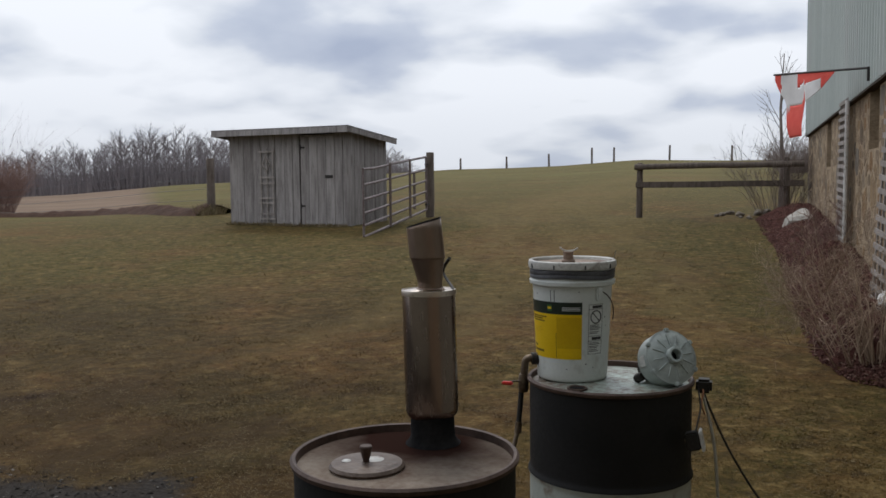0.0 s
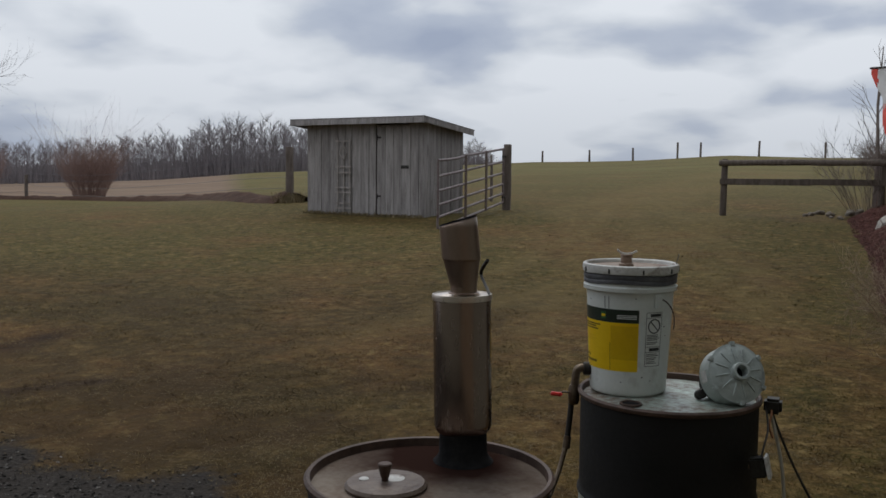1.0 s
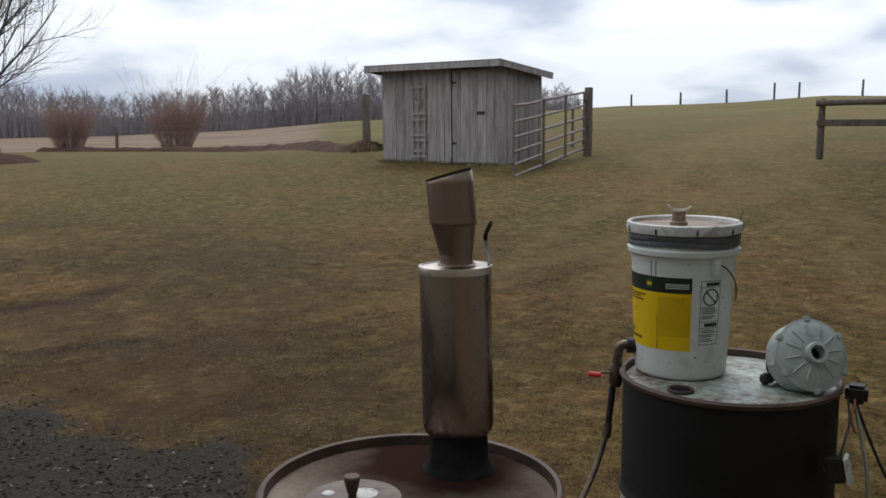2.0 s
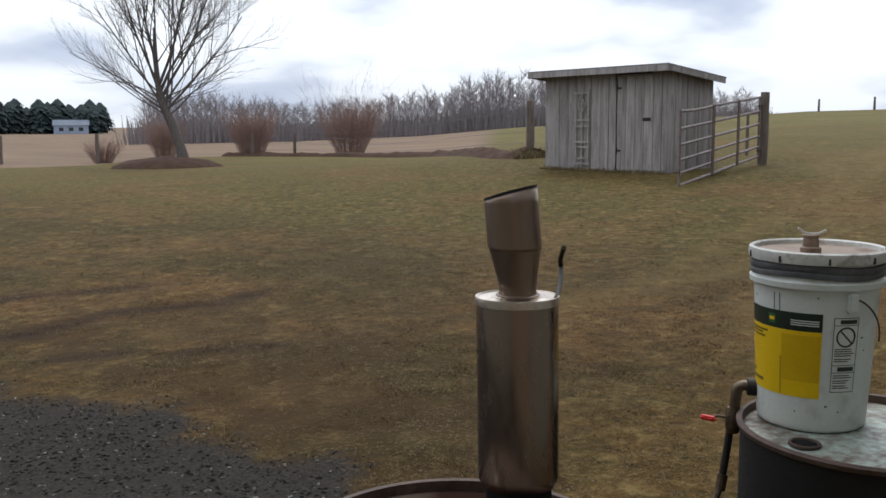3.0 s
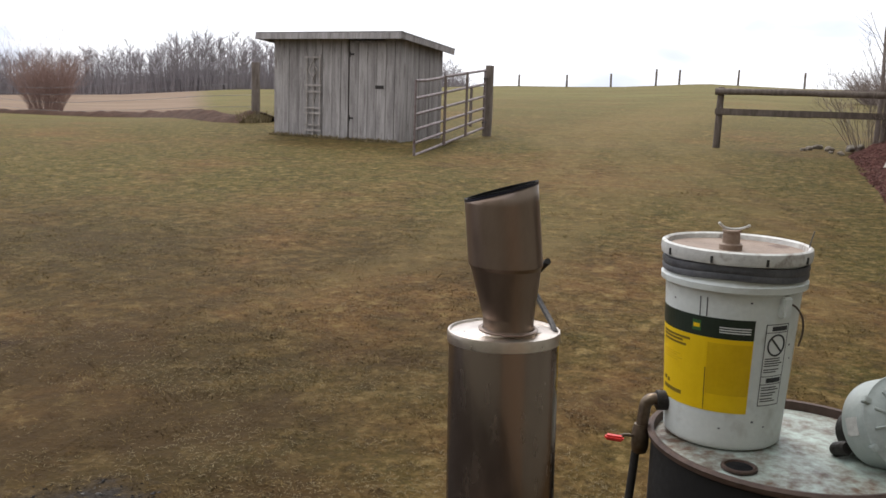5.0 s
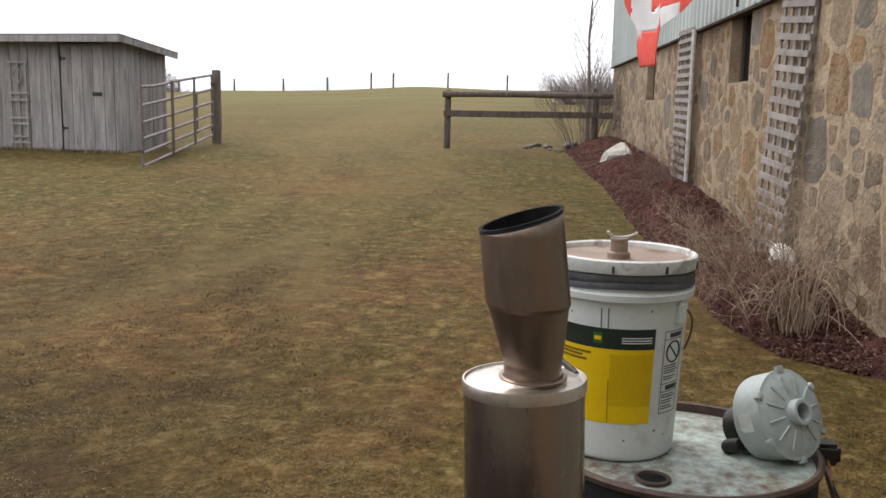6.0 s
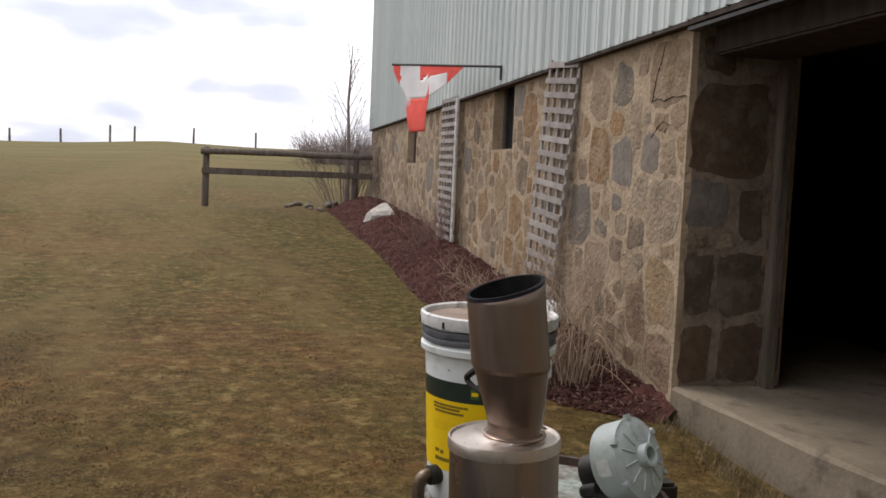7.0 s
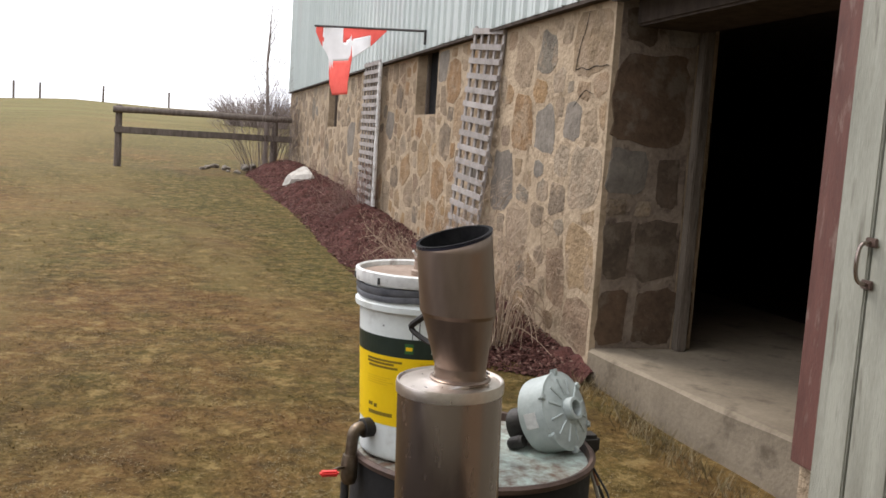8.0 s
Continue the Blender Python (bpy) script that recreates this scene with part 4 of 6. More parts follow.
def build_flag():
    pole = thing("flagpole", "dark horizontal flagpole on a bracket over the barn window", "flagpole")
    part("pole", tube([(1.44, 5.99, 2.545), (0.69, 7.41, 2.668)], 0.011, 8), M["iron"], pole, smooth=True)
    part("bracket", tube([(1.44, 5.99, 2.555), (1.44, 5.985, 2.43)], 0.012, 8), M["iron"], pole)
    flag = thing("flag", "red and white cloth flag hanging folded from the pole", "flag")
    nx, nz = 44, 26
    x0, x1 = 0.70, 1.20
    pts = {}
    for i in range(nx + 1):
        u = i / nx
        x = x0 + u * (x1 - x0)
        low = np.interp(x, [0.70, 0.755, 0.80, 0.825, 0.835, 0.945, 0.96, 1.0, 1.10, 1.20], [2.61, 2.46, 2.36, 2.10, 1.99, 2.0, 2.33, 2.36, 2.44, 2.565])
        for j in range(nz + 1):
            v = j / nz
            high = 2.668 - (x - 0.69) * 0.164
            z = high - v * (high - low)
            drop = high - z
            y = 7.41 - (x - 0.69) * 1.893 + drop * 0.22 * math.sin(9 * x + 2.0) + 0.022 * math.sin(26 * x + 7 * z) * min(1, drop * 6)
            pts[i, j] = (x + 0.02 * math.sin(14 * z) * drop, y, z)
    groups = {"red_field": [], "white_field": []}
    for i in range(nx):
        for j in range(nz):
            x, _, z = pts[i, j]
            z = (pts[i, j][2] + pts[i, j + 1][2]) / 2
            red = z < 2.32 or x < 0.755 or (x > 0.90 and z > 2.49 + 0.25 * (x - 0.9)) or x > 1.09
            groups["red_field" if red else "white_field"].append((i, j))
    for name, cells in groups.items():
        bm = bmesh.new()
        vs = {}
        for i, j in cells:
            ring = []
            for q in ((i, j), (i + 1, j), (i + 1, j + 1), (i, j + 1)):
                if q not in vs:
                    vs[q] = bm.verts.new(pts[q])
                ring.append(vs[q])
            bm.faces.new(ring)
        ob = part(name, bm, M["flag_white" if name == "white_field" else "flag_red"], flag, smooth=True)
        sol = ob.modifiers.new("thickness", "SOLIDIFY")
        sol.thickness = 0.003


build_flag()

# ---- drums and burner ----
DR = 0.29


def drum(m, label, body_low, body_high, lid, split):
    """A steel drum with rolled rims and hoops; split: height where the paint changes, or 0."""
    t = thing("steel_drum", label, "drum", m, "steel drums")
    h = 0.885 - m.translation.z
    hoops = [h - 0.332, h - 0.59]

    def wall(z0, z1):
        prof = []
        for z in np.linspace(z0, z1, 60):
            bulge = sum(0.007 * math.exp(-((z - q) / 0.012) ** 2) for q in hoops)
            prof.append((DR - 0.008 + bulge, float(z)))
        return lathe(prof, 64)

    if split:
        part("lower_body", wall(0.0, split - m.translation.z), body_low, t, "pale chipped paint below", True)
        part("body", wall(split - m.translation.z, h - 0.012), body_high, t, "", True)
    else:
        part("body", wall(0.0, h - 0.012), body_high, t, "", True)
    part("rim", lathe([(DR - 0.010, h - 0.020), (DR, h - 0.014), (DR + 0.002, h - 0.004), (DR - 0.004, h + 0.002), (DR - 0.012, h), (DR - 0.015, h - 0.02), (DR - 0.010, h - 0.020)], 64), M["rust"], t, "rusty rolled rim", True)
    part("top", lathe([(DR - 0.010, h - 0.021), (DR - 0.03, h - 0.017), (0.2, h - 0.015), (0.1, h - 0.014), (0, h - 0.014)], 64), lid, t, "", True)
    return t


def build_supply_drum():
    c = Vector((0.083, 0.19, gz(0.083, 0.19) - 0.02))
    t = drum(Matrix.Translation(c), "black drum with pale lower half and flaking lid", M["pale"], M["black"], M["top_r"], 0.552)
    h = 0.885 - c.z
    q = part("bung", lathe([(0.030, h - 0.016), (0.036, h - 0.012), (0.035, h - 0.008), (0.029, h - 0.007), (0.027, h - 0.012), (0, h - 0.012)], 28, (-0.083, -0.18)), M["rust"], t, "open rusty bung hole", True)
    part("hole", lathe([(0.0265, h - 0.0105), (0.0, h - 0.0105)], 24, (-0.083, -0.18)), M["soot"], q)
    return c


supply = build_supply_drum()
LC = Vector((-0.282, -0.885, gz(-0.282, -0.885) - 0.02))
left_drum = drum(Matrix.Translation(LC), "soot-black drum stove with a scorched rusty lid", M["black"], M["black"], M["top_l"], 0)
hatch = thing("fill_cap", "rusty round fill plate with a small knob on the drum stove", "cap", Matrix.Translation((-0.345, -0.985, 0.871)))
part("plate", lathe([(0.092, 0.0), (0.094, 0.006), (0.088, 0.013), (0.05, 0.016), (0, 0.017)], 36), M["plate"], hatch, smooth=True)
for ax, ay, ar in ((0.010, 0.020, 0.026), (-0.05, -0.012, 0.012)):
    part("white_ash", lathe([(ar, 0.0163), (ar * 0.8, 0.0180), (0, 0.0184)], 12, (ax, ay)), M["lid"], hatch, "pale flaking patch", True)
part("knob", lathe([(0.008, 0.016), (0.008, 0.022), (0.011, 0.030), (0.016, 0.054), (0.014, 0.057), (0, 0.057)], 20, (0.0, -0.005)), M["rust"], hatch, smooth=True)


def soot_stain(m, x, y, reach):
    """A soot stain with a ragged edge on the lid round the flue."""
    t = m.node_tree
    p = t.nodes["Principled BSDF"]
    old = p.inputs["Base Color"].links[0].from_socket
    co = t.nodes.new("ShaderNodeTexCoord").outputs["Object"]
    mp = t.nodes.new("ShaderNodeMapping")
    mp.inputs["Location"].default_value, mp.inputs["Scale"].default_value = (-x * 0.8, -y, 0), (0.8, 1.0, 0)
    t.links.new(co, mp.inputs[0])
    d = t.nodes.new("ShaderNodeVectorMath")
    d.operation = "LENGTH"
    t.links.new(mp.outputs[0], d.inputs[0])
    n = t.nodes.new("ShaderNodeTexNoise")
    n.inputs["Scale"].default_value, n.inputs["Detail"].default_value = 9, 6
    t.links.new(co, n.inputs["Vector"])
    add = t.nodes.new("ShaderNodeMath")
    add.operation, add.inputs[1].default_value = "MULTIPLY_ADD", 0.14
    t.links.new(n.outputs[0], add.inputs[0])
    t.links.new(d.outputs["Value"], add.inputs[2])
    r = t.nodes.new("ShaderNodeValToRGB")
    els = r.color_ramp.elements
    els[0].position, els[0].color = reach * 0.55, (1, 1, 1, 1)
    els[1].position, els[1].color = reach * 1.3, (0, 0, 0, 1)
    t.links.new(add.outputs[0], r.inputs[0])
    mix = t.nodes.new("ShaderNodeMix")
    mix.data_type = "RGBA"
    mix.inputs[7].default_value = (0.028, 0.015, 0.012, 1)
    t.links.new(r.outputs[0], mix.inputs[0])
    t.links.new(old, mix.inputs[6])
    t.links.new(mix.outputs[2], p.inputs["Base Color"])
    p.inputs["Specular IOR Level"].default_value = 0.0


soot_stain(M["top_l"], -0.03, 0.155, 0.34)


def build_stack():
    """A muffler on a short black pipe, with a slash-cut tip, as the stove's chimney."""
    t = thing("muffler_chimney", "heat-stained stainless muffler chimney on the drum stove", "chimney", Matrix.Translation((-0.270, -0.724, 0.872)))
    lean = 0.03

    def shear(bm):
        for v in bm.verts:
            v.co.x += -lean * (v.co.z - 0.40) * 0.9 - (0.35 * max(0.0, v.co.z - 0.44) if v.co.z > 0.44 else 0.0) * 0.25
            v.co.y += 0.02 * (v.co.z - 0.40)
            if v.co.z > 0.4185:
                v.co.x += 0.009
                v.co.y -= 0.011
        return bm

    def oval(bm):
        bmesh.ops.transform(bm, matrix=Matrix.Rotation(radians(40), 4, "Z") @ Matrix.Diagonal((0.985, 0.865, 1, 1)), verts=bm.verts)

    part("flue_pipe", shear(lathe([(0.075, 0.0), (0.068, 0.006), (0.060, 0.02), (0.058, 0.10)], 40)), M["soot"], t, "black sooty flue pipe", True)
    bm = lathe([(0.0, 0.066), (0.052, 0.066), (0.060, 0.070), (0.068, 0.078), (0.072, 0.086), (0.0735, 0.095), (0.0735, 0.30), (0.0735, 0.405), (0.072, 0.412)], 56)
    oval(bm)
    part("muffler_body", shear(bm), M["steel"], t, "", True)
    bm = lathe([(0.0755, 0.402), (0.0760, 0.412), (0.0748, 0.4160), (0.0728, 0.4162), (0.0705, 0.4135), (0.052, 0.4160), (0.040, 0.4190), (0.034, 0.4215)], 56)
    oval(bm)
    part("end_plate", shear(bm), M["bright"], t, "bright crimped end plate", True)
    part("weld_bead", shear(lathe([(0.0380, 0.4195), (0.0385, 0.421), (0.0365, 0.4225), (0.0345, 0.4225)], 36)), M["tip"], t, "", True)
    prof = [(0.0345, 0.419), (0.0325, 0.423), (0.0325, 0.436), (0.0435, 0.493), (0.0448, 0.499), (0.0474, 0.504), (0.0472, 0.58), (0.0470, 0.62)]
    bm = lathe(prof, 48)
    for v in bm.verts:
        if v.co.z > 0.615:
            v.co.z = 0.596 + 0.30 * (v.co.x * 0.95 + v.co.y * 0.15)
    tip = part("tip", shear(bm), M["tip"], t, "brown slash-cut exhaust tip", True)
    tip.data.set_sharp_from_angle(angle=radians(9))
    sol = tip.modifiers.new("wall", "SOLIDIFY")
    sol.thickness = 0.003
    bm = lathe([(0.0476, 0.600), (0.0475, 0.62)], 48)
    for v in bm.verts:
        v.co.z = (0.5965 if v.co.z > 0.61 else 0.5935) + 0.30 * (v.co.x * 0.95 + v.co.y * 0.15)
    part("heat_band", shear(bm), M["heat_blue"], tip, "blue-black heat band at the cut", True)
    bm = lathe([(0.0, 0.45), (0.028, 0.452), (0.038, 0.489), (0.0430, 0.508), (0.0435, 0.617), (0.0482, 0.617)], 48)
    for v in bm.verts:
        if v.co.z > 0.61:
            v.co.z = 0.5976 + 0.30 * (v.co.x * 0.95 + v.co.y * 0.15)
    part("soot_lining", shear(bm), M["soot"], tip, "soot-black inside", True)
    part("hook", tube(curve_points([(0.060, 0.030, 0.412), (0.046, 0.060, 0.418), (0.012, 0.122, 0.430), (-0.012, 0.160, 0.446), (-0.004, 0.146, 0.464), (0.022, 0.116, 0.490)], 24), [0.0040] * 15 + [0.0048] * 9, 8), M["iron"], t, "bent rusty rod", True)
    part("seam", box(-0.003, 0.003, -0.0665, -0.0645, 0.10, 0.40), M["steel"], t)


build_stack()

# ---- pail ----
PC = Vector((-0.055, 0.212, 0.8735))


def pail_r(z):
    return 0.1235 + 0.0195 * min(max(z, 0), 0.36) / 0.36


def on_pail(a, z, off=0.0006):
    r = pail_r(z) + off
    return (r * math.cos(a), r * math.sin(a), z)


def decal(name, a0, a1, z0, z1, material, parent, off, label=""):
    """A thin label wrapped round the pail between two angles (degrees) and two heights."""
    n = max(2, int(abs(a1 - a0) / 4))
    bm = bmesh.new()
    rows = []
    for z in (z0, z1):
        for o in (off, off - 0.0004):
            rows.append([bm.verts.new(on_pail(radians(a0 + (a1 - a0) * k / n), z, o)) for k in range(n + 1)])
    for a, b in ((rows[0], rows[2]), (rows[3], rows[1]), (rows[2], rows[3]), (rows[1], rows[0])):
        for k in range(n):
            bm.faces.new((a[k], a[k + 1], b[k + 1], b[k]))
    return part(name, bm, material, parent, label)


def build_pail():
    t = thing("plastic_pail", "white plastic pail with a yellow label on the black drum", "pail", Matrix.Translation(PC) @ Matrix.Diagonal((1, 1, 1.02, 1)))
    prof = [(0.0, 0.0), (0.118, 0.0), (0.1225, 0.004)]
    prof += [(pail_r(z), z) for z in np.linspace(0.01, 0.325, 14)]
    prof += [(0.1425, 0.328), (0.1515, 0.333), (0.1525, 0.345), (0.146, 0.349), (0.1445, 0.352), (0.1445, 0.392)]
    part("body", lathe(prof, 72), M["pail"], t, "", True)
    bm = lathe([(0.1445, 0.354), (0.1505, 0.356), (0.1515, 0.364), (0.1495, 0.368), (0.1525, 0.374), (0.1505, 0.384), (0.146, 0.386)], 72)
    for v in bm.verts:
        v.co.z += 0.003 * math.sin(3 * math.atan2(v.co.y, v.co.x))
    part("tape_band", bm, M["tape"], t, "dark grimy tape band", True)
    lid = part("lid", lathe([(0.148, 0.386), (0.1545, 0.388), (0.1565, 0.400), (0.155, 0.412), (0.150, 0.415), (0.1445, 0.412), (0.1425, 0.402), (0.10, 0.400), (0.0, 0.400)], 72), M["lid"], t, "grimy white lid", True)
    for k in range(9):
        a = 2 * math.pi * k / 9 + 0.3
        r = 0.1562
        m = Matrix.Translation((r * math.cos(a), r * math.sin(a), 0.398)) @ Matrix.Rotation(a, 4, "Z")
        bm = box(-0.002, 0.0025, -0.0022, 0.0022, -0.008, 0.006)
        bmesh.ops.transform(bm, matrix=m, verts=bm.verts)
        part("notch", bm, M["ink"], lid)
    part("lid_panel", lathe([(0.1415, 0.4025), (0.12, 0.4015), (0.0, 0.4012)], 60), M["lid_dirt"], lid, "rust-stained lid panel", True)
    spout = part("spout", lathe([(0.024, 0.400), (0.024, 0.412), (0.0185, 0.415), (0.0175, 0.436), (0.0195, 0.438), (0.0195, 0.442), (0.014, 0.443), (0, 0.441)], 24, (-0.01, -0.02)), M["lid_dirt"], lid, "stubby filler spout", True)
    part("spout_tab", tube(curve_points([(-0.036, -0.034, 0.457), (-0.026, -0.026, 0.447), (-0.01, -0.02, 0.444), (0.010, -0.022, 0.447), (0.026, -0.028, 0.455)], 12), 0.0028, 6), M["lid"], spout, "pale pull tab")
    part("lid_wire", tube(curve_points([(0.145, 0.02, 0.410), (0.148, 0.02, 0.428), (0.153, 0.022, 0.447)], 8), 0.0012, 5), M["wire"], lid)
    ear = part("ear", box(0.134, 0.152, -0.014, 0.012, 0.282, 0.326, 0.004), M["pail"], t, "handle ear")
    bmesh_turn(ear, -39)
    bail = []
    for k in range(22):
        u = k / 21
        bail.append(on_pail(radians(-37 + 44 * u ** 0.85), 0.312 - 0.108 * u ** 1.25, 0.009 + 0.004 * math.sin(u * 3.1)))
    part("bail", tube(bail, 0.0021, 7), M["rust"], t, "thin wire handle", True)
    label = decal("front_label", -236, -65, 0.081, 0.2355, M["yellow"], t, 0.0008, "yellow printed label")
    decal("label_band", -236, -65, 0.2357, 0.2775, M["green"], t, 0.0008, "dark green label band")
    decal("worn_panel", -103, -66, 0.118, 0.226, M["dull_yellow"], label, 0.0013)
    for k, (a0, a1, z) in enumerate([(-160, -120, 0.222), (-160, -128, 0.215), (-158, -124, 0.207), (-160, -131, 0.185), (-160, -135, 0.180), (-160, -128, 0.175), (-160, -134, 0.170)]):
        decal("text_bar", a0, a1, z, z + (0.0048 if k < 3 else 0.0022), M["dull_yellow"] if k > 2 else M["olive"], label, 0.0014)
    for k, (a0, a1, z) in enumerate([(-158, -152, 0.118), (-150, -146, 0.116), (-158, -128, 0.100)]):
        decal("text_bar", a0, a1, z, z + 0.008, M["olive"], label, 0.0014)
    decal("tear", -104.3, -103.8, 0.082, 0.172, M["ink"], label, 0.0015, "dark tear line")
    for z in (0.2485, 0.2535, 0.2585):
        decal("text_bar", -94, -68, z, z + 0.0022, M["paper"], label, 0.0014)
        decal("text_bar", -232, -206, z, z + 0.0022, M["paper"], label, 0.0014)
    decal("emblem", -118, -110, 0.246, 0.268, M["emblem"], label, 0.0014)
    decal("emblem_mark", -117, -111, 0.253, 0.261, M["yellow"], label, 0.0018)
    white = decal("warning_label", -55, -30, 0.098, 0.270, M["paper"], t, 0.0008, "white safety label with a barred circle")
    for a0, a1, z0, z1 in ((-55, -30, 0.2685, 0.270), (-55, -30, 0.098, 0.0995), (-55, -54.4, 0.098, 0.27), (-30.6, -30, 0.098, 0.27), (-55, -30, 0.252, 0.2534), (-55, -30, 0.160, 0.1614), (-55, -30, 0.143, 0.1444), (-49, -32, 0.256, 0.2655), (-49, -32, 0.147, 0.157)):
        decal("print", a0, a1, z0, z1, M["ink"], white, 0.0013)
    for z in (0.197, 0.192, 0.187, 0.182, 0.174, 0.169, 0.136, 0.131, 0.124, 0.119, 0.112, 0.107):
        decal("text_bar", -53, rng.choice((-33, -36, -39)), z, z + 0.0022, M["ink"], white, 0.0013)
    ring = [on_pail(radians(-42.5) + 0.0215 * math.cos(a) / 0.137, 0.226 + 0.0215 * math.sin(a), 0.0013) for a in np.linspace(0, 2 * math.pi, 33)]
    part("barred_circle", tube(ring, 0.0020, 5), M["ink"], white)
    part("bar", tube([on_pail(radians(-42.5) + d / 0.137, 0.226 - d, 0.0014) for d in np.linspace(-0.014, 0.014, 6)], 0.0018, 5), M["ink"], white)
    for a, z, s in ((-58, 0.062, 0.004), (-24, 0.22, 0.004), (-70, 0.312, 0.003), (-88, 0.045, 0.003), (-20, 0.19, 0.003), (-140, 0.30, 0.003), (-45, 0.05, 0.003)):
        decal("scuff", a - s * 300, a + s * 300, z, z + s, M["tape"], t, 0.0008)
    for a in (-112, -106):
        decal("drip", a, a + 0.9, 0.278, 0.318, M["tape"], t, 0.0008)


def bmesh_turn(ob, degrees):
    ob.data.transform(Matrix.Rotation(radians(degrees), 4, "Z"))


build_pail()


def build_plumbing():
    t = thing("fuel_valve", "black iron elbow and brass valve on the pail outlet", "valve", Matrix.Translation((0.042, 0.0, -0.022)))
    z = 0.962
    part("bulkhead", tube([(-0.200, 0.166, z), (-0.232, 0.154, z), (-0.234, 0.153, z)], [0.022, 0.022, 0.018], 18), M["iron"], t, "round black bulkhead fitting", True)
    part("elbow", tube(curve_points([(-0.21, 0.162, z), (-0.238, 0.152, z + 0.002), (-0.252, 0.146, z - 0.006), (-0.256, 0.143, z - 0.03), (-0.258, 0.140, z - 0.06)], 18), 0.0135, 12), M["brass"], t, "tarnished pipe elbow", True)
    part("valve_body", lathe([(0, -0.035), (0.015, -0.035), (0.019, -0.022), (0.019, 0.015), (0.015, 0.03), (0, 0.03)], 14, (0, 0)), M["brass"], t, "", True).location = (-0.260, 0.140, z - 0.085)
    lever = part("lever", tube([(-0.262, 0.135, z - 0.082), (-0.290, 0.118, z - 0.078), (-0.300, 0.113, z - 0.080)], 0.0035, 6), M["brass"], t)
    part("grip", box(-0.331, -0.290, 0.096, 0.114, z - 0.090, z - 0.078, 0.004), M["red"], lever, "red vinyl lever grip")
    part("nipple", tube([(-0.268, 0.14, z - 0.118), (-0.270, 0.13, z - 0.17), (-0.274, 0.112, z - 0.25)], 0.0095, 10), M["iron"], t, "", True)
    part("hose_clamp", tube([(-0.2725, 0.118, z - 0.225), (-0.2745, 0.108, z - 0.265)], 0.013, 12), M["brass"], t)
    part("hose", tube(curve_points([(-0.274, 0.112, z - 0.25), (-0.29, 0.04, z - 0.36), (-0.31, -0.12, z - 0.46), (-0.30, -0.34, z - 0.42), (-0.285, -0.59, z - 0.36)], 26), 0.0085, 8), M["brass"], t, "brown fuel hose", True)


build_plumbing()


def build_blower():
    n = Vector((0.54, -0.73, 0.41)).normalized()
    m = Matrix.Translation((0.293, 0.158, 0.967)) @ n.to_track_quat("Z", "Y").to_matrix().to_4x4() @ Matrix.Scale(0.92, 4)
    t = thing("blower", "grey-green centrifugal blower resting on the drum rim", "blower", m)
    bm = lathe([(0, -0.075), (0.088, -0.075), (0.098, -0.068), (0.100, -0.060), (0.100, 0.004), (0.103, 0.006), (0.103, 0.012), (0.094, 0.013), (0.088, 0.018), (0.05, 0.024), (0.034, 0.026), (0.030, 0.026)], 56)
    part("housing", bm, M["blower"], t, "", True)
    hub = part("inlet_collar", lathe([(0.030, 0.024), (0.030, 0.046), (0.028, 0.048), (0.021, 0.048), (0.020, 0.046), (0.020, 0.012), (0.0, 0.012)], 32), M["blower"], t, "", True)
    part("inlet_hole", lathe([(0.0195, 0.0125), (0.0, 0.0126)], 24), M["soot"], hub)
    for k in range(12):
        a = 2 * math.pi * k / 12 + 0.1
        part("rib", tube([(0.040 * math.cos(a), 0.040 * math.sin(a), 0.0265), (0.084 * math.cos(a), 0.084 * math.sin(a), 0.0195)], 0.0028, 5), M["blower"], t)
    for k in range(6):
        a = 2 * math.pi * k / 6 + 0.5
        bm = box(-0.007, 0.009, -0.008, 0.008, -0.004, 0.012, 0.002)
        bmesh.ops.transform(bm, matrix=Matrix.Rotation(a, 4, "Z") @ Matrix.Translation((0.101, 0, 0.006)), verts=bm.verts)
        part("lug", bm, M["blower"], t)
    part("motor", tube([(-0.02, -0.01, -0.075), (-0.02, -0.01, -0.135)], 0.048, 24), M["iron"], t, "black motor can", True)
    part("side_cover", lathe([(0, -0.135), (0.014, -0.125), (0.017, -0.118), (0.017, -0.088), (0.013, -0.08), (0, -0.08)], 20, (-0.085, -0.045)), M["iron"], t, "black plastic terminal cover")
    part("tag", box(-0.101, -0.0985, -0.02, 0.02, -0.05, -0.015), M["lid"], t, "white paper tag")
    cords = thing("power_cord", "pale and black power cords trailing from the blower to the grass", "cord")
    part("pale_cord", tube(curve_points([(0.385, 0.235, 0.870), (0.41, 0.21, 0.80), (0.442, 0.18, 0.66), (0.458, 0.16, 0.45), (0.465, 0.12, 0.33), (0.50, 0.0, gz(0.5, 0.0) + 0.006), (0.8, -0.3, gz(0.8, -0.3) + 0.006)], 34), 0.0055, 7), M["cord"], cords, "", True)
    part("black_cord", tube(curve_points([(0.388, 0.245, 0.870), (0.43, 0.22, 0.77), (0.50, 0.20, 0.63), (0.60, 0.18, 0.48), (0.72, 0.15, 0.36), (0.86, 0.1, gz(0.86, 0.1) + 0.006), (1.2, 0.2, gz(1.2, 0.2) + 0.006)], 34), 0.0042, 7), M["iron"], cords, "", True)
    part("wire_loop", tube(curve_points([(0.380, 0.225, 0.870), (0.396, 0.15, 0.81), (0.394, 0.08, 0.785), (0.386, 0.045, 0.745)], 16), 0.003, 6), M["iron"], cords, "", True)
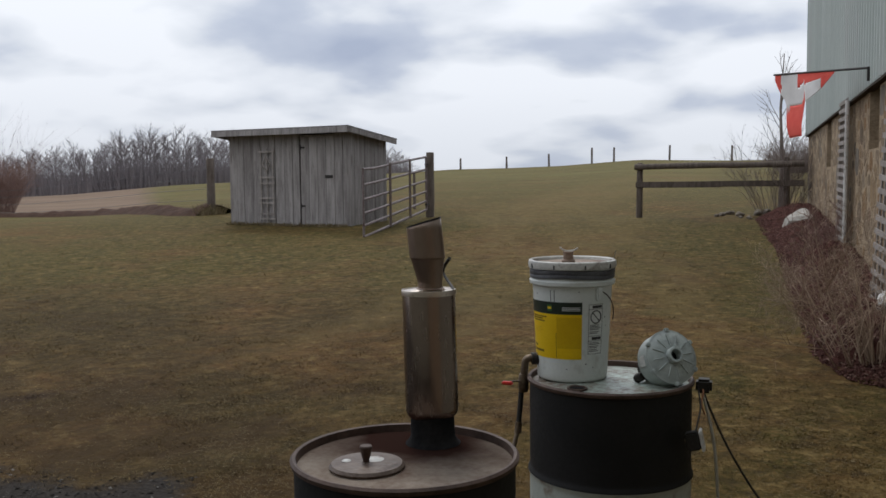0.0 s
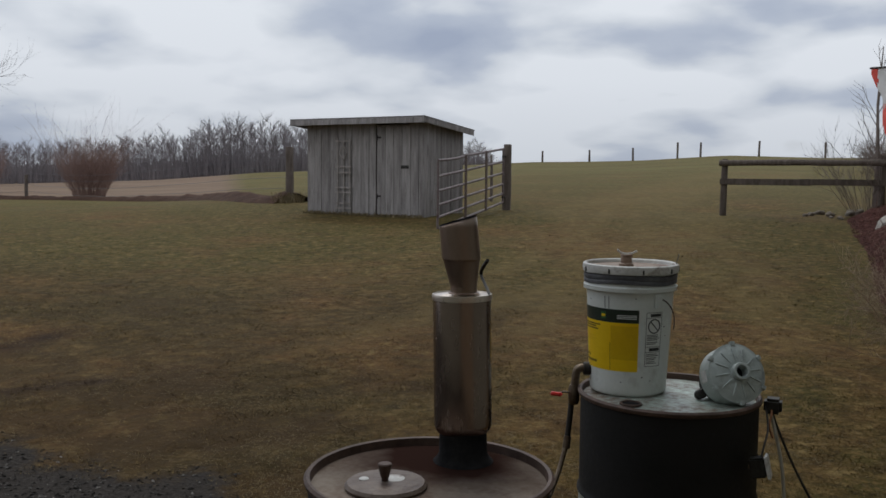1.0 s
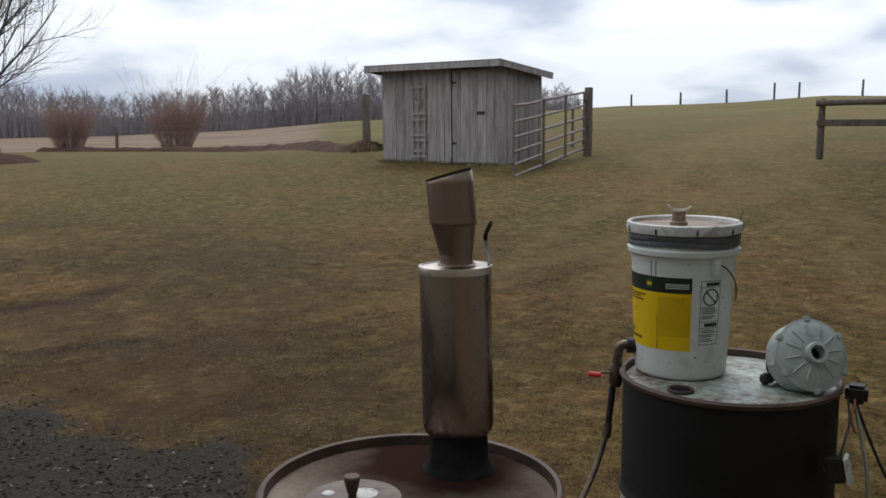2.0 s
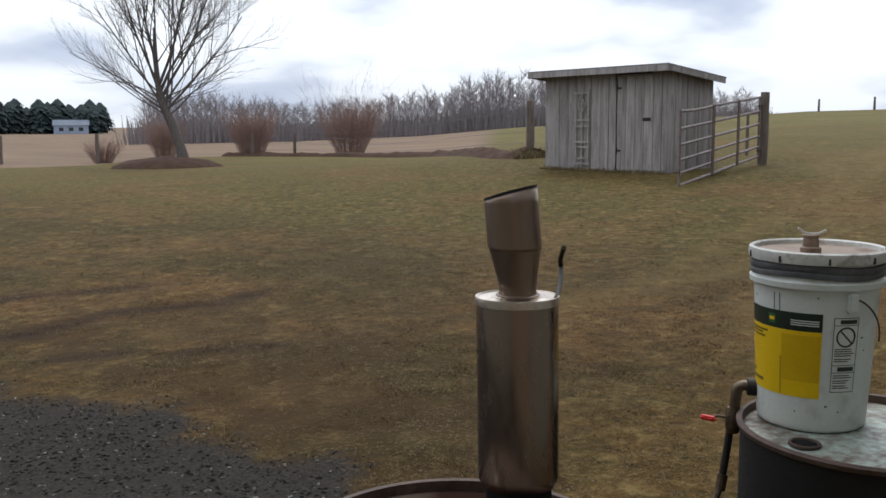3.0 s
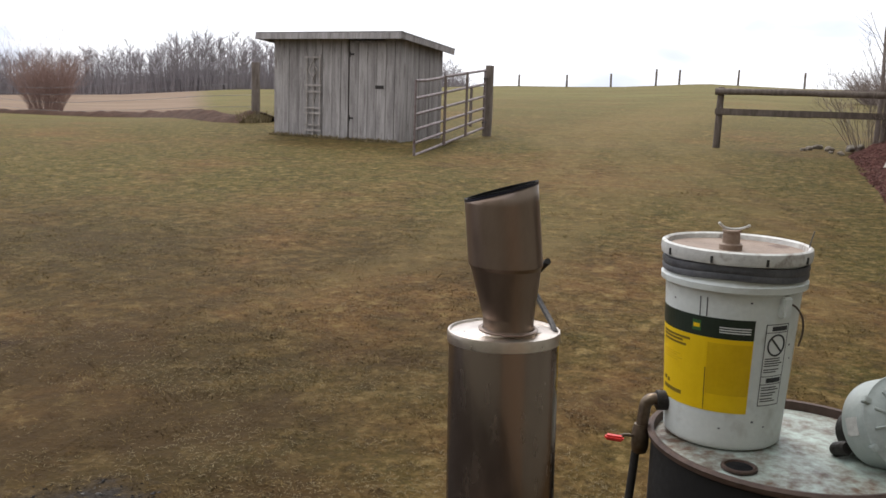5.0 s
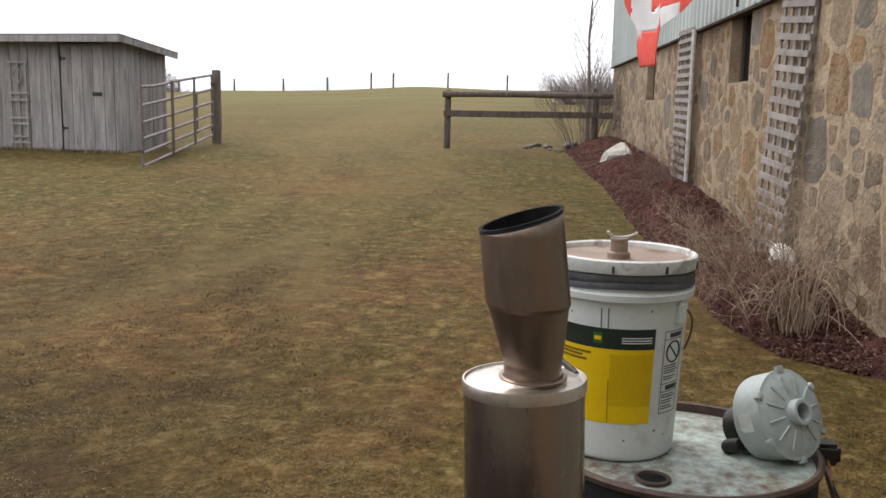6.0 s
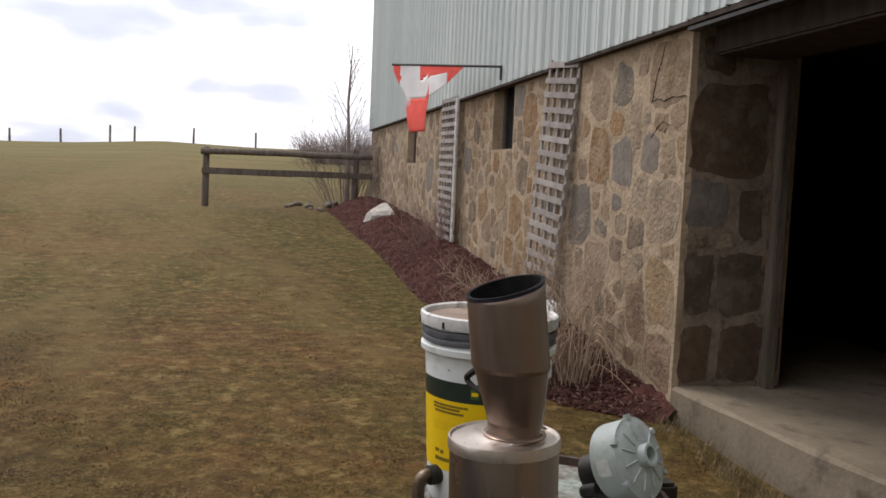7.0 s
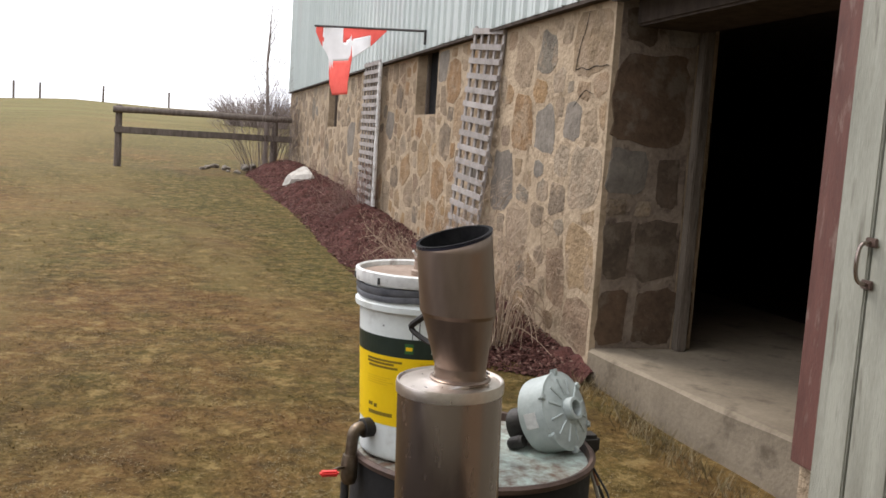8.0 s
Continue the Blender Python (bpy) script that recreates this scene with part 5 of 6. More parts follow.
    part("plug", box(0.376, 0.430, 0.205, 0.258, 0.838, 0.886, 0.009), M["iron"], cords, "black connector block")
    part("orange_lead", tube(curve_points([(0.392, 0.23, 0.872), (0.402, 0.20, 0.845), (0.398, 0.17, 0.81), (0.410, 0.165, 0.775)], 14), 0.0035, 6), M["lead"], cords, "orange-brown lead", True)
    s = thing("speed_switch", "small black switch box with a white plate hanging on its cord", "switch", Matrix.Translation((0.390, 0.042, 0.718)) @ Matrix.Rotation(radians(-12), 4, "Y"))
    part("box", box(-0.034, 0.012, -0.022, 0.022, -0.030, 0.030, 0.005), M["iron"], s)
    part("cover_plate", box(0.0125, 0.022, -0.026, 0.026, -0.036, 0.034, 0.003), M["lid"], s, "scuffed white cover plate")
    part("screw", tube([(-0.0345, -0.004, 0.004), (-0.038, -0.004, 0.004)], 0.006, 10), M["brass"], s)


build_blower()
# ---- shed ----
SH = Matrix.Translation((-9.74, 13.73, 0.70)) @ Matrix.Rotation(math.atan2(13.33 - 13.73, -6.86 + 9.74), 4, "Z")
SW, SD, SHH = 2.91, 1.43, 1.97


def build_shed():
    t = thing("garden_shed", "small grey weathered board shed with a lean-to roof", "shed", SH)
    base = 0.08
    part("frame_box", box(0.03, SW - 0.03, 0.03, SD - 0.03, base, SHH - 0.20), M["dark_wood"], t, "dark inner framing")
    x, k = 0.0, 0
    widths = (0.20, 0.17, 0.235, 0.19, 0.21, 0.16, 0.225)
    while x < SW - 0.01:
        w = min(widths[k % 7], SW - x)
        if not 1.80 < x + w / 2 < 2.60:
            part("board", box(x, x + w - 0.007, -0.012 - 0.005 * (k % 2), 0.012, base - rng.uniform(0.0, 0.05), SHH - 0.06, 0.003), M["wood"], t)
        x += w
        k += 1
    for k, x in enumerate(np.arange(0, SD - 0.02, 0.19)):
        part("board", box(SW - 0.012, SW + 0.012 + 0.004 * (k % 2), x, min(x + 0.183, SD), base - rng.uniform(0, 0.04), SHH - 0.06 - 0.10 * x, 0.003), M["wood"], t)
        part("board", box(-0.012, 0.012, x, min(x + 0.183, SD), base - rng.uniform(0, 0.04), SHH - 0.06 - 0.10 * x, 0.003), M["wood"], t)
    for k, x in enumerate(np.arange(0, SW - 0.02, 0.21)):
        part("board", box(x, min(x + 0.203, SW), SD - 0.012, SD + 0.012, base, SHH - 0.20, 0.003), M["wood"], t)
    door = part("door", box(1.795, 2.61, -0.004, 0.012, base + 0.02, SHH - 0.13), M["wood"], t, "board door with iron hinges")
    for k in range(4):
        x0 = 1.80 + k * 0.20
        part("door_board", box(x0, x0 + 0.194, -0.030, -0.005, base - 0.01, SHH - 0.13, 0.003), M["wood"], door)
    part("top_rail", box(1.80, 2.60, -0.046, -0.031, SHH - 0.16, SHH - 0.125, 0.002), M["wood"], door)
    for z in (0.44, 1.60):
        part("hinge", box(1.80, 1.90, -0.040, -0.0305, z - 0.018, z + 0.018, 0.003), M["iron"], door, "black iron hinge")
        part("hinge_plate", box(1.795, 1.82, -0.044, -0.0305, z - 0.05, z + 0.05, 0.003), M["iron"], door)
    part("latch", box(2.38, 2.56, -0.046, -0.0305, 0.99, 1.05, 0.004), M["iron"], door, "black iron latch")
    part("bottom_gap", box(1.70, 2.72, 0.0, 0.02, 0.0, base + 0.02), M["iron"], t)
    roof = part("roof", box(-0.20, SW + 0.17, -0.30, SD + 0.16, -0.010, 0.0), M["wood"], t)
    roof.location = (0, 0, SHH - 0.03)
    roof.rotation_euler = (radians(-5.6), 0, 0)
    part("roofing_felt", box(-0.22, SW + 0.19, -0.32, SD + 0.18, 0.001, 0.020, 0.004), M["roofing"], roof, "grey roofing sheet")
    part("fascia_board", box(-0.21, SW + 0.18, -0.318, -0.300, -0.115, 0.0, 0.003), M["wood"], roof, "grey fascia board")
    part("fascia_board", box(SW + 0.1705, SW + 0.187, -0.299, SD + 0.16, -0.105, 0.0, 0.003), M["wood"], roof)
    part("fascia_board", box(-0.217, -0.2005, -0.299, SD + 0.16, -0.105, 0.0, 0.003), M["wood"], roof)
    lad = thing("plant_ladder", "narrow wooden trellis ladder hung on the shed front", "trellis", SH @ Matrix.Translation((0.98, -0.030, 0.10)))
    for x in (-0.15, 0.0, 0.15):
        part("upright", box(x - 0.016, x + 0.016, -0.030, -0.012, 0.12 if x else 0.0, 1.50, 0.002), M["lattice"], lad)
    for z in (0.08, 0.18, 0.40, 0.50, 0.80, 0.92, 1.44):
        part("rung", box(-0.20, 0.20, -0.046, -0.0305, z - 0.016, z + 0.016, 0.002), M["lattice"], lad)
    for (x0, z0), (x1, z1) in (((-0.10, 1.20), (0.0, 1.36)), ((0.0, 1.36), (0.10, 1.20)), ((0.10, 1.20), (0.0, 1.04)), ((0.0, 1.04), (-0.10, 1.20))):
        part("diamond_slat", tube([(x0, -0.036, z0), (x1, -0.036, z1)], 0.012, 6), M["lattice"], lad)


build_shed()


def post(name, x, y, top, r, label, group="", square=False, sink=0.15, material=None):
    g = gz(x, y)
    t = thing(name, label, "post", Matrix.Translation((x, y, g - sink)) @ Matrix.Rotation(rng.uniform(0, 3), 4, "Z") @ Matrix.Rotation(radians(rng.uniform(-1.2, 1.2)), 4, "X"), group)
    h = top - g + sink
    bm = box(-r, r, -r, r, 0, h, 0.012) if square else lathe([(0, 0), (r * 1.08, 0), (r * 1.02, h * 0.4), (r * 0.96, h * 0.8), (r * 0.95, h - 0.015), (r * 0.86, h), (0, h + 0.006)], 14)
    if not square:
        for v in bm.verts:
            a = math.atan2(v.co.y, v.co.x)
            v.co.x += r * 0.10 * math.sin(3 * a + 5 * v.co.z)
            v.co.y += r * 0.10 * math.cos(2 * a + 4 * v.co.z)
    part("shaft", bm, material or M["post"], t, smooth=not square)
    return t


post("gate_post", -6.13, 15.98, 2.24, 0.09, "thick dark weathered timber gate post")
post("fence_post", -1.60, 15.90, 1.93, 0.062, "dark weathered fence post in the grass", "rail fence posts")
post("fence_post", 1.20, 15.97, 2.0, 0.062, "dark weathered fence post beside the barn shrub", "rail fence posts")
post("fence_post", -11.85, 16.27, 2.22, 0.095, "thick weathered post at the wire fence", "wire fence posts")
post("stake", -7.2, 17.9, 1.85, 0.035, "thin stake behind the farm gate")


def build_rails():
    t = thing("rail_fence", "two dark weathered rails between fence and barn", "fence")
    part("rail", tube(curve_points([(-1.68, 15.82, 1.85), (-0.4, 15.83, 1.865), (0.6, 15.86, 1.86), (1.52, 15.90, 1.87)], 16), [0.062, 0.06, 0.058, 0.056] * 4, 9), M["post"], t, smooth=True)
    part("rail", box(-1.66, 0.02, 15.80, 15.85, 1.43, 1.55, 0.012), M["post"], t)
    part("rail", box(-0.20, 1.52, 15.75, 15.797, 1.44, 1.555, 0.012), M["post"], t)


build_rails()


def build_gate():
    a, b = Vector((-5.90, 11.80, 0)), Vector((-6.14, 15.78, 0))
    t = thing("farm_gate", "rusty six-bar tubular steel farm gate standing open", "gate")

    def at(f, z):
        p = a.lerp(b, f)
        low, high = 0.635 + 0.36 * f, 1.825 + 0.31 * f
        return (p.x, p.y, low + z * (high - low))

    levels = (0.0, 0.165, 0.345, 0.55, 0.765, 1.0)
    for k, z in enumerate(levels):
        dip = 0.018 if z == 1.0 else 0.0
        pts = [at(f, z - (dip * math.sin(min(f, 0.4) / 0.4 * math.pi) if f < 0.4 else 0)) for f in np.linspace(0.0, 1.0, 18)]
        part("bar", tube(pts, 0.024, 10), M["gate"], t, smooth=True)
    for f, w in ((0.0, 0.021), (1.0, 0.024)):
        part("end_tube", tube([at(f, -0.01), at(f, 1.0)], w, 10), M["gate"], t, smooth=True)
    for f in (0.36, 0.68):
        p, q = Vector(at(f, -0.02)), Vector(at(f, 1.02))
        bm = box(0.021, 0.030, -0.055, 0.055, 0, q.z - p.z)
        bmesh.ops.transform(bm, matrix=Matrix.Translation(p), verts=bm.verts)
        part("brace", bm, M["rust"], t, "flat rusty upright brace")
    for z in (0.10, 0.86):
        part("hinge", tube([at(0.985, z), (-6.13, 15.90, at(1, z)[2])], 0.018, 8), M["iron"], t)


build_gate()


def build_wire_fence():
    spots = [(-11.85, 16.27), (-31.0, 25.6), (-33.2, 25.0), (-30.6, 15.8), (-33.5, 13.6), (-37, 8)]
    for x, y in spots[1:]:
        post("fence_post", x, y, gz(x, y) + rng.uniform(0.95, 1.15), 0.07, "short weathered fence post by the field", "wire fence posts")
    t = thing("wire_fence", "slack wires of an old field fence", "fence")
    line = spots[:3]
    for z in (0.35, 0.62, 0.88, 1.10):
        pts = []
        for (x0, y0), (x1, y1) in zip(line, line[1:]):
            for f in np.linspace(0, 1, 9)[:-1]:
                x, y = x0 + f * (x1 - x0), y0 + f * (y1 - y0)
                pts.append((x, y, gz(x, y) + z - 0.25 * f * (1 - f)))
        part("wire", tube(pts, 0.005, 4), M["wire"], t)


build_wire_fence()
RIDGE_POSTS = [(-17.3, 1.15), (-14.4, 1.2), (-11.75, 1.3), (-9.1, 1.6), (-7.75, 1.45), (-4.4, 1.5), (-0.75, 1.5), (-20.5, 1.0)]
for az, h in RIDGE_POSTS:
    x, y = EYE[0] + 93 * math.sin(radians(az)), EYE[1] + 93 * math.cos(radians(az))
    post("ridge_post", x, y, gz(x, y) + h, 0.10, "weathered fence post on the hill crest", "hill fence posts", sink=0.3)

# ---- plants ----
def branch(out, p, d, length, r, depth, nr, droop=0.0, spread=0.55, up=0.15, kids=4, sides=5):
    """Adds a limb as a run of (points, radii), then its own limbs."""
    n = 5 if depth else 4
    pts, radii, at, way = [p.copy()], [r], p.copy(), d.normalized()
    for k in range(n):
        way = (way + Vector((nr.uniform(-1, 1), nr.uniform(-1, 1), nr.uniform(-1, 1))) * 0.11 + Vector((0, 0, up - droop))* 0.12).normalized()
        at = at + way * (length / n)
        pts.append(at.copy())
        radii.append(max(r * (1 - 0.72 * (k + 1) / n), min(0.0035, 0.5 * r)))
    out.append((pts, radii, sides))
    if depth == 0:
        return
    for k in range(kids):
        f = 0.25 + 0.75 * (k + nr.random()) / kids
        i = min(int(f * n), n - 1)
        q = pts[i].lerp(pts[i + 1], f * n - i)
        side = way.cross(Vector((nr.uniform(-1, 1), nr.uniform(-1, 1), nr.uniform(-0.4, 1))))
        side = side.normalized() if side.length > 0.05 else Vector((1, 0, 0))
        nd = (way * (1 - spread) + side * spread).normalized()
        branch(out, q, nd, length * nr.uniform(0.42, 0.66) * (1.15 - 0.45 * f), max(radii[i] * 0.55, min(0.004, 0.6 * r)), depth - 1, nr, droop, spread, up, kids, max(3, sides - 1))


def limbs_to_mesh(limbs):
    verts, faces = [], []
    for pts, radii, seg in limbs:
        side, base = None, len(verts)
        for k, p in enumerate(pts):
            d = (pts[min(k + 1, len(pts) - 1)] - pts[max(k - 1, 0)]).normalized()
            if side is None:
                side = d.cross(Vector((0, 0, 1)) if abs(d.z) < 0.9 else Vector((1, 0, 0)))
            side = (side - d * side.dot(d)).normalized()
            other = d.cross(side)
            for j in range(seg):
                a = 2 * math.pi * j / seg
                verts.append(tuple(p + radii[k] * (math.cos(a) * side + math.sin(a) * other)))
        for k in range(len(pts) - 1):
            for j in range(seg):
                n = (j + 1) % seg
                faces.append((base + k * seg + j, base + k * seg + n, base + (k + 1) * seg + n, base + (k + 1) * seg + j))
    return verts, faces


def build_yard_tree():
    x, y = EYE[0] - 31 * math.sin(radians(55)), EYE[1] + 31 * math.cos(radians(55))
    t = thing("yard_tree", "bare spreading shade tree in a mulch ring", "tree", Matrix.Translation((x, y, gz(x, y) + 0.12)) @ Matrix.Scale(0.76, 4))
    nr = random.Random(21)
    line = curve_points([(0.0, 0, -0.2), (-0.05, -0.05, 0.5), (-0.40, -0.20, 1.6), (-0.78, -0.45, 2.7), (-0.95, -0.52, 4.0), (-1.0, -0.5, 5.8)], 24)
    bm = tube(line, [0.33 - 0.12 * min(1, k / 6) - 0.15 * max(0, (k - 9) / 14) for k in range(24)], 12)
    part("trunk", bm, M["bark"], t, "leaning grey trunk", True)
    limbs = []
    across = Vector((0.56, 0.83, 0)).normalized()
    away = Vector((0.83, -0.56, 0))
    for k in range(12):
        f = k / 11
        way = -0.58 + 1.42 * f + nr.uniform(-0.06, 0.06)
        d = across * way + Vector((0, 0, 1.0)) + away * nr.uniform(-0.45, 0.45)
        branch(limbs, Vector(line[11 + (5 * k) % 6]), d, nr.uniform(5.6, 6.6) * (1 - 0.22 * abs(way)), nr.uniform(0.048, 0.078), 3, nr, 0.0, 0.36, 0.18, 7, 6)
    for k in range(9):
        way = (1 if k % 2 else -1) * nr.uniform(0.85, 1.1)
        d = across * way + Vector((0, 0, nr.uniform(0.30, 0.75))) + away * nr.uniform(-0.7, 0.7)
        branch(limbs, Vector(line[11 + k // 2]), d, nr.uniform(2.8, 4.4), nr.uniform(0.030, 0.046), 2, nr, 0.0, 0.36, 0.45, 7, 5)
    v, f = limbs_to_mesh(limbs)
    mesh_of("crown", v, f, M["bark"], t, "dense bare branches", True)
    ring = thing("mulch_ring", "low mound of brown mulch round the tree", "mulch", kind="structure")
    bm = lathe([(2.0, -0.12), (1.75, 0.06), (1.3, 0.20), (0.7, 0.30), (0, 0.34)], 40, (x - 0.15, y - 0.5))
    for v in bm.verts:
        v.co.z += gz(v.co.x, v.co.y) + 0.04 * math.sin(3 * v.co.x) * math.sin(4 * v.co.y)
    part("mound", bm, M["dirt"], ring, smooth=True)


build_yard_tree()


def twig_bush(name, x, y, width, height, count, material, label, seed, depth=1, lean=0.5, r=0.008, tall=0.0, kids=3, group="", spread=0.38, up=0.10, ground=None):
    nr = random.Random(seed)
    g = float((ground or ground_at)(x, y))
    t = thing(name, label, "shrub", Matrix.Translation((x, y, g - 0.03)), group)
    limbs, canes = [], []
    for k in range(count):
        a, rad = nr.uniform(0, 6.283), width * 0.42 * math.sqrt(nr.random())
        p = Vector((rad * 0.55 * math.cos(a), rad * 0.55 * math.sin(a), 0))
        h = height * nr.uniform(0.55, 1.0) * (1 + (tall if nr.random() < 0.12 else 0))
        d = Vector((math.cos(a) * rad * lean * 2 / height, math.sin(a) * rad * lean * 2 / height, 1.0))
        grown = []
        branch(grown, p, d, h, r * nr.uniform(0.7, 1.3), depth, nr, 0.0, spread, up, kids, 4)
        canes.append(grown[0])
        limbs += grown[1:]
    for name, runs in (("cane_base", canes), ("crown", limbs)):
        v, f = limbs_to_mesh(runs)
        mesh_of(name, v, f, material, t)
    return t


twig_bush("field_shrub", -29.5, 27.6, 2.6, 2.3, 430, M["red_twig"], "reddish bare twiggy shrub at the lawn edge", 3, 1, 0.5, 0.006, 0.7, 5, "shrubs along the lawn edge")
twig_bush("field_shrub", -34.0, 25.6, 2.3, 2.1, 360, M["red_twig"], "reddish bare twiggy shrub at the lawn edge", 4, 1, 0.5, 0.006, 0.3, 5, "shrubs along the lawn edge")
twig_bush("field_shrub", -33.6, 20.6, 1.6, 1.7, 260, M["red_twig"], "brown twiggy shrub behind the tree", 5, 1, 0.5, 0.006, 0.0, 5, "shrubs along the lawn edge")
twig_bush("field_shrub", -31.3, 16.4, 1.3, 0.95, 110, M["red_twig"], "low brown twiggy shrub by the field", 6, 1, 0.6, 0.011, 0.0, 4, "shrubs along the lawn edge")
twig_bush("wall_shrub", 1.20, 3.20, 1.0, 0.92, 24, M["tan_twig"], "bare tan twiggy shrub in the mulch by the barn", 8, 3, 0.8, 0.0042, 0.0, 5, "", 0.52, 0.10, barn_ground)
twig_bush("dead_vine", 1.38, 8.0, 0.7, 0.75, 26, M["red_twig"], "tangled brown dead vine on the far trellis", 18, 2, 0.5, 0.006, 0.0, 5, "", 0.55, 0.0, barn_ground)
twig_bush("fence_shrub", 0.95, 15.0, 1.35, 1.45, 60, M["twig"], "grey bare twiggy shrub by the rail fence", 9, 2, 0.7, 0.0055, 0.0, 4, ground=barn_ground)


def build_arching_canes():
    nr = random.Random(12)
    t = thing("arching_canes", "pale arching bare canes spilling over the mulch", "shrub", Matrix.Translation((1.2, 3.05, float(barn_ground(1.2, 3.05)) + 0.05)))
    limbs = []
    for k in range(60):
        a = nr.uniform(0, 6.283)
        r0, r1, h = nr.uniform(0.0, 0.12), nr.uniform(0.20, 0.42), nr.uniform(0.12, 0.42)
        c, s = math.cos(a), math.sin(a) * 0.8
        pts = curve_points([(r0 * c, r0 * s, 0.0), ((r0 + 0.3 * (r1 - r0)) * c, r0 * s + 0.3 * r1 * s, h), ((r0 + 0.75 * (r1 - r0)) * c + nr.uniform(-0.05, 0.05), 0.8 * r1 * s, h * 0.8), (r1 * c, r1 * s + nr.uniform(-0.08, 0.08), h * nr.uniform(0.1, 0.6))], 14)
        limbs.append((pts, [0.0033 * (1 - 0.045 * i) for i in range(14)], 5))
    v, f = limbs_to_mesh(limbs)
    mesh_of("crown", v, f, M["tan_twig"], t, smooth=True)


build_arching_canes()


def build_corner_tree():
    t = thing("sapling", "tall thin bare tree beyond the barn corner", "tree", Matrix.Translation((1.0, 15.4, float(barn_ground(1.0, 15.4)) - 0.1)))
    nr = random.Random(31)
    part("trunk", tube([(0, 0, 0), (0.02, 0, 1.1), (-0.02, 0.02, 2.1), (0.03, 0, 3.1)], [0.05, 0.036, 0.022, 0.008], 8), M["twig"], t, smooth=True)
    limbs = []
    for k in range(16):
        z = 0.7 + 2.2 * k / 16
        a = nr.uniform(0, 6.283)
        branch(limbs, Vector((0, 0, z)), Vector((math.cos(a) * 0.5, math.sin(a) * 0.5, 1.0)), 1.0 - 0.04 * k, 0.008, 1, nr, 0, 0.4, 0.3, 5, 4)
    v, f = limbs_to_mesh(limbs)
    mesh_of("crown", v, f, M["twig"], t, "sparse upright twigs")


build_corner_tree()
twig_bush("hill_thicket", 3.3, 44.0, 6.0, 1.9, 260, M["twig"], "grey thicket of bare brush beyond the fence", 14, 1, 0.6, 0.022, 0.0, 5)


def far_woods():
    """Bare woods round the fields: many fine-twigged trees in one piece."""
    nr = random.Random(41)
    kinds = []
    for k in range(12):
        limbs = []
        h = 1.0
        bend = Vector((nr.uniform(-0.04, 0.04), nr.uniform(-0.04, 0.04), 0))
        limbs.append(([Vector((0, 0, -0.06)), Vector((0, 0, 0.5)) + bend, Vector((0, 0, 0.97)) - bend], [0.010, 0.007, 0.003], 4))
        for j in range(22):
            f = 0.08 + 0.84 * j / 22
            a = nr.uniform(0, 6.283)
            p = Vector((0, 0, f)) + bend * f
            d = Vector((math.cos(a) * 0.75, math.sin(a) * 0.75, nr.uniform(0.45, 1.15))).normalized()
            q = p + d * nr.uniform(0.20, 0.40) * (1.2 - 0.7 * f)
            limbs.append(([p, q], [0.0034, 0.0016], 3))
            for i in range(9):
                g = 0.15 + 0.85 * i / 9
                o = p.lerp(q, g)
                e = (d + Vector((nr.uniform(-1.1, 1.1), nr.uniform(-1.1, 1.1), nr.uniform(0.1, 1.4)))).normalized()
                limbs.append(([o, o + e * nr.uniform(0.06, 0.15)], [0.0020, 0.0012], 3))
        for j in range(44):
            a, r = nr.uniform(0, 6.283), nr.uniform(0.03, 0.48)
            limbs.append(([Vector((math.cos(a) * r, math.sin(a) * r, -0.04)), Vector((math.cos(a) * r * 1.15, math.sin(a) * r * 1.15, nr.uniform(0.18, 0.55)))], [0.011, 0.003], 3))
        v, f = limbs_to_mesh(limbs)
        kinds.append((np.array(v), f))
    verts, faces, count = [], [], 0
    for az in np.arange(-104, -20.5, 0.30):
        for row in range(3):
            a = az + nr.uniform(-0.2, 0.2)
            if -67 < a < -57.6 or (-31 < a < -24.3):
                continue
            high = np.interp(a, [-104, -67, -57, -52, -49, -44, -40, -37, -33, -30, -24, -20], [2.5, 2.5, 2.4, 2.3, 1.7, 1.9, 2.6, 3.3, 3.3, 3.1, 2.5, 1.8]) * nr.triangular(0.50, 1.08, 0.78)
            dist = 114 + 13 * row + nr.uniform(-5, 5)
            x, y = EYE[0] + dist * math.sin(radians(a)), EYE[1] + dist * math.cos(radians(a))
            g = gz(x, y)
            v, f = kinds[nr.randrange(12)]
            s = 1.6 + dist * math.tan(radians(high)) - g
            turn = nr.uniform(0, 6.283)
            c, sn = math.cos(turn), math.sin(turn)
            w = max(s, 4.5) * 1.05
            verts.append(np.stack([x + w * (v[:, 0] * c - v[:, 1] * sn), y + w * (v[:, 0] * sn + v[:, 1] * c), g + s * v[:, 2]], -1))
            faces += [tuple(i + count for i in q) for q in f]
            count += len(v)
    tagged(mesh_of("far_woods", np.vstack(verts).tolist(), faces, M["woods"], kind="stuff"), "grey leafless woods along the far field edge", "woods")


far_woods()


